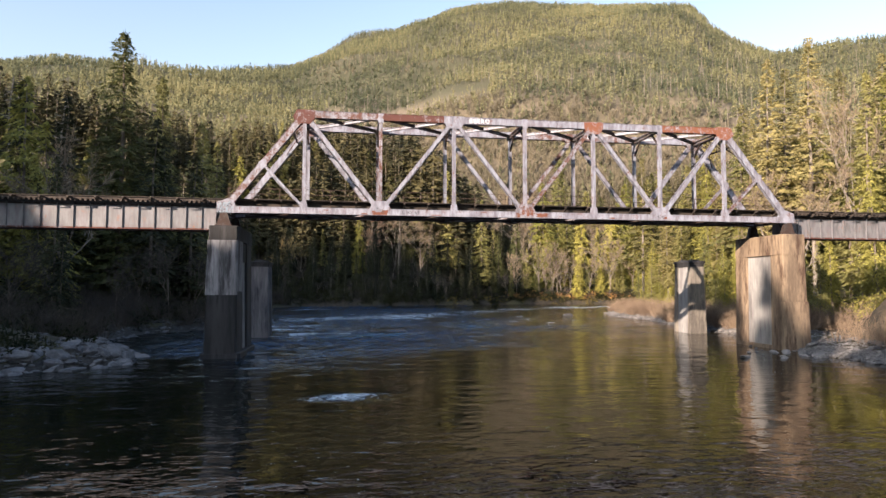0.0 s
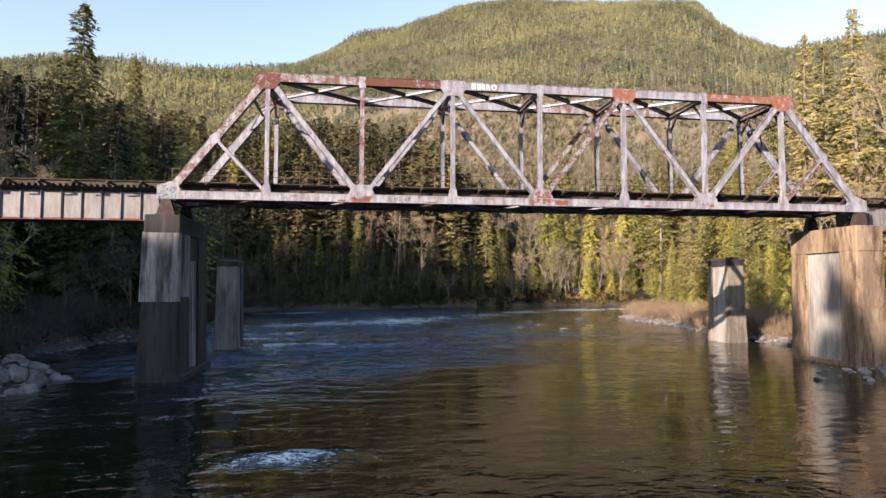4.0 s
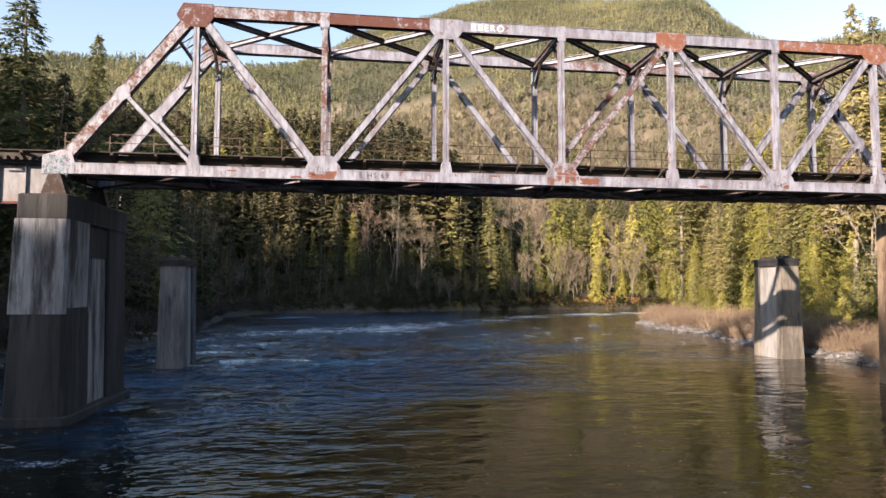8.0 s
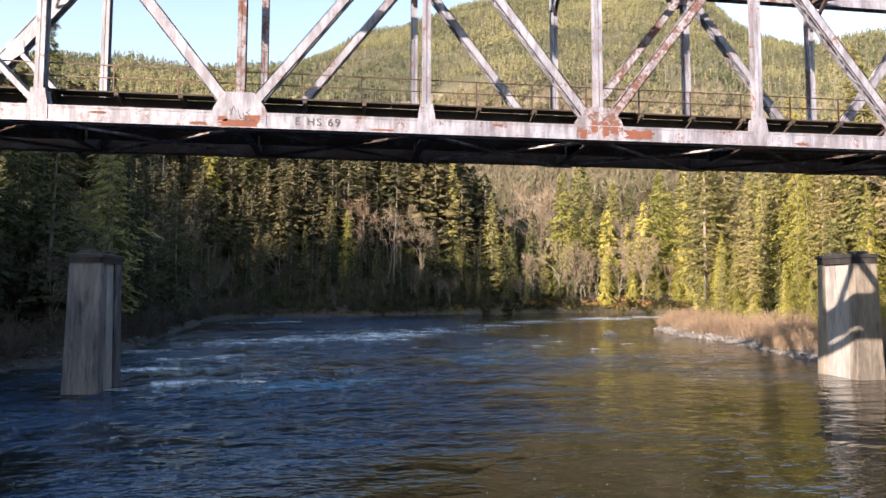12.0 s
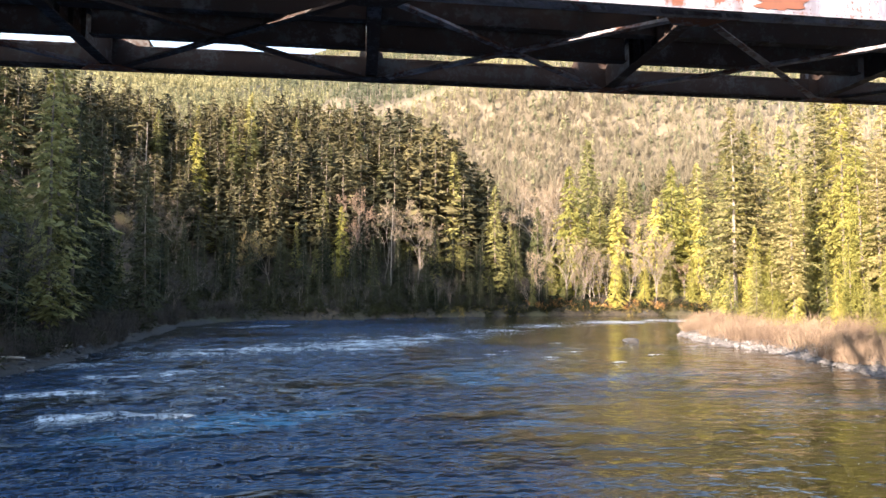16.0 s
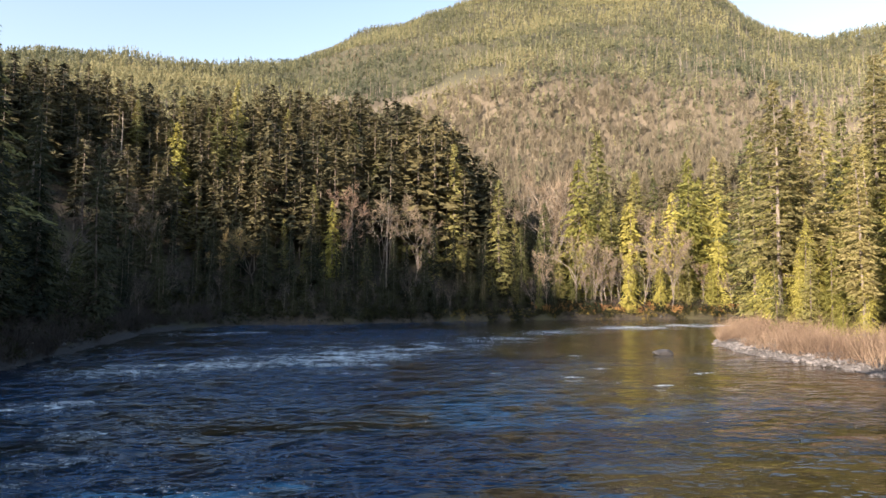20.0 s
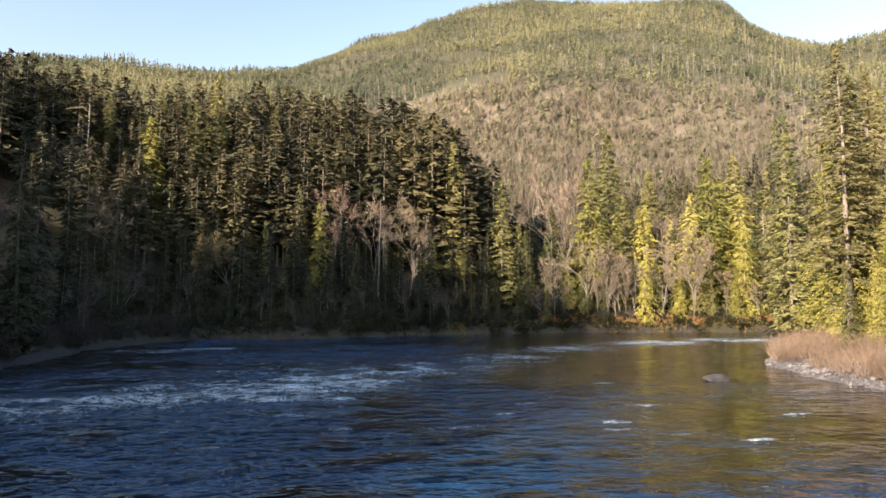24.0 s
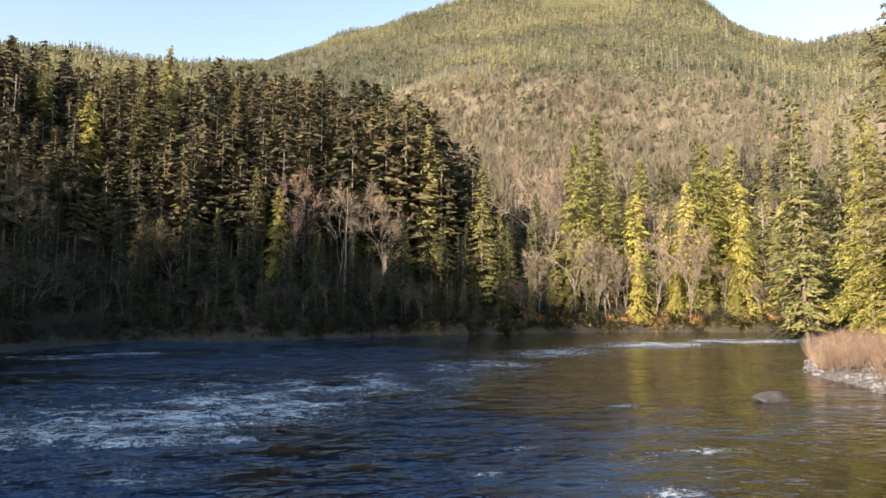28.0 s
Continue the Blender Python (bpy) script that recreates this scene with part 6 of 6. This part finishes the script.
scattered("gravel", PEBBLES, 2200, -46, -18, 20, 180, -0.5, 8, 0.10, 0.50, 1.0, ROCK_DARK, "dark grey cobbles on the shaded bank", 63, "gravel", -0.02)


def log(x, y, length, radius, turn, tilt, label):
    t = thing("log", label, "log", (x, y, max(0.0, gz(x, y)) + radius * 0.6))
    rs = np.random.RandomState(int(abs(x * 7 + y)))
    n = 7
    pts = np.stack([np.linspace(-0.5, 0.5, n) * length, 0.02 * length * rs.normal(size=n), 0.01 * length * rs.normal(size=n)], -1)
    parts_ = [tube(pts, np.linspace(radius, radius * 0.55, n), 8)]
    for i in range(5):
        p = pts[1 + i]
        parts_.append(tube(np.array([p, p + np.array([0.3, rs.normal() * 0.8, 0.3 + 0.7 * rs.rand()]) * radius * 3.5]), [radius * 0.3, radius * 0.1], 4))
    ob = tri_mesh("trunk", *join(parts_), DRIFT)
    ob.parent = t
    t.rotation_euler = (0, radians(tilt), radians(turn))
    return t


for row in ((76, 160, 9, 0.22, 60, 3), (84, 176, 8, 0.2, 150, -4), (79, 142, 7, 0.18, 35, 5), (72, 120, 6, 0.16, 80, 2)):
    log(*row, "bleached driftwood log lying among the willow shrubs")
for row in ((-25, 122, 7, 0.2, 30, 4), (-27, 133, 8, 0.22, 110, -6), (-26, 140, 5, 0.15, 60, 12), (-30, 158, 6, 0.18, 20, 3), (-28, 127, 5, 0.16, 140, 15)):
    log(*row, "grey driftwood log stranded on the stony shelf")


# ---- shrubs and undergrowth ----
def wands(seed, n, spread_, width):
    """A clump of thin upright stems from one foot."""
    rs = np.random.RandomState(seed)
    a, r = rs.rand(n) * 6.283, np.sqrt(rs.rand(n))
    base = np.stack([0.12 * r * np.cos(a), 0.12 * r * np.sin(a), np.zeros(n)], -1)
    tip = np.stack([spread_ * r * np.cos(a), spread_ * r * np.sin(a), 0.55 + 0.45 * rs.rand(n)], -1)
    k = rs.randint(n, size=n * 2)
    s = 0.4 + 0.5 * rs.rand(n * 2)
    b2 = base[k] + (tip[k] - base[k]) * s[:, None]
    t2 = b2 + np.stack([rs.normal(size=n * 2) * 0.13, rs.normal(size=n * 2) * 0.13, 0.12 + 0.2 * rs.rand(n * 2)], -1)
    return spikes(np.concatenate([base, b2]), np.concatenate([tip, t2]), np.concatenate([np.full(n, width), np.full(n * 2, width * 0.7)]), rs)


def bush(seed, n, size):
    """A leafy mound of short sprays."""
    rs = np.random.RandomState(seed)
    p = rs.normal(size=(n, 3))
    p /= np.linalg.norm(p, axis=1, keepdims=True)
    p[:, 2] = np.abs(p[:, 2])
    p *= (0.35 + 0.65 * rs.rand(n, 1) ** 0.5) * np.array([0.5, 0.5, 0.9])
    d = p / (np.linalg.norm(p, axis=1, keepdims=True) + 1e-6) + rs.normal(size=(n, 3)) * 0.6 + [0, 0, -0.2]
    return spikes(p - d * size * 0.3, p + d * size * 0.7, np.full(n, size * 0.5), rs)


WANDS = [wands(400 + s, 22, 0.75, 0.016) for s in range(6)]
BUSHES = [bush(410 + s, 60, 0.22) for s in range(4)]
GRASSY = [wands(420 + s, 14, 0.8, 0.07) for s in range(3)]
scattered("willow_shrubs", WANDS, 1900, 54, 100, 78, 198, 1.1, 15, 0.8, 4.6, 1.0, SHRUB, "leafless reddish-tan willow shrubs on the gravel bar", 71, "shrubs")
scattered("willow_shrubs", WANDS, 350, 50, 80, 10, 66, 3, 14, 1.2, 4.0, 0.75, SHRUB, "leafless tan shrubs on the sunlit bank", 72, "shrubs")
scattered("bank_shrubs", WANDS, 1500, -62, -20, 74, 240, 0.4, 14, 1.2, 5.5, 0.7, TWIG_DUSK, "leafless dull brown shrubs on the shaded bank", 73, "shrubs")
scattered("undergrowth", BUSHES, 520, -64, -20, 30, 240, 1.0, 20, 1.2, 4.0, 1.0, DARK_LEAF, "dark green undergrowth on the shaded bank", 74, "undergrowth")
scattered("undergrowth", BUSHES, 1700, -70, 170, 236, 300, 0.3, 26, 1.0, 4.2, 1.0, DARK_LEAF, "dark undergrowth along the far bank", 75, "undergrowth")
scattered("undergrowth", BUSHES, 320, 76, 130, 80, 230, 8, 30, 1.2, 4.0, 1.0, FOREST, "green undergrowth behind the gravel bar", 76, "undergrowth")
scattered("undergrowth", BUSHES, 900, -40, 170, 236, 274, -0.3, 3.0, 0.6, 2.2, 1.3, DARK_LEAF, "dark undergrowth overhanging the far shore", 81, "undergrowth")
scattered("mossy_bank", GRASSY, 1300, 36, 180, 238, 275, -0.4, 3.5, 0.4, 1.2, 1.2, MOSS, "mossy golden grass along the far bank", 77, "grass")
scattered("bracken", GRASSY, 700, 70, 165, 262, 290, 1.5, 14, 0.8, 2.4, 1.1, FERN, "rust-brown bracken on the sunlit far bank", 78, "bracken")
scattered("bank_shrubs", WANDS, 420, -45, 170, 242, 290, 1.0, 12, 1.5, 5.0, 0.7, TWIG_DUSK, "leafless tan shrubs along the far bank", 79, "shrubs")
scattered("bank_shrubs", WANDS, 300, -64, -24, 10, 76, 8.5, 22, 1.5, 5.0, 0.7, TWIG_DUSK, "leafless dull brown shrubs above the riprap", 80, "shrubs")
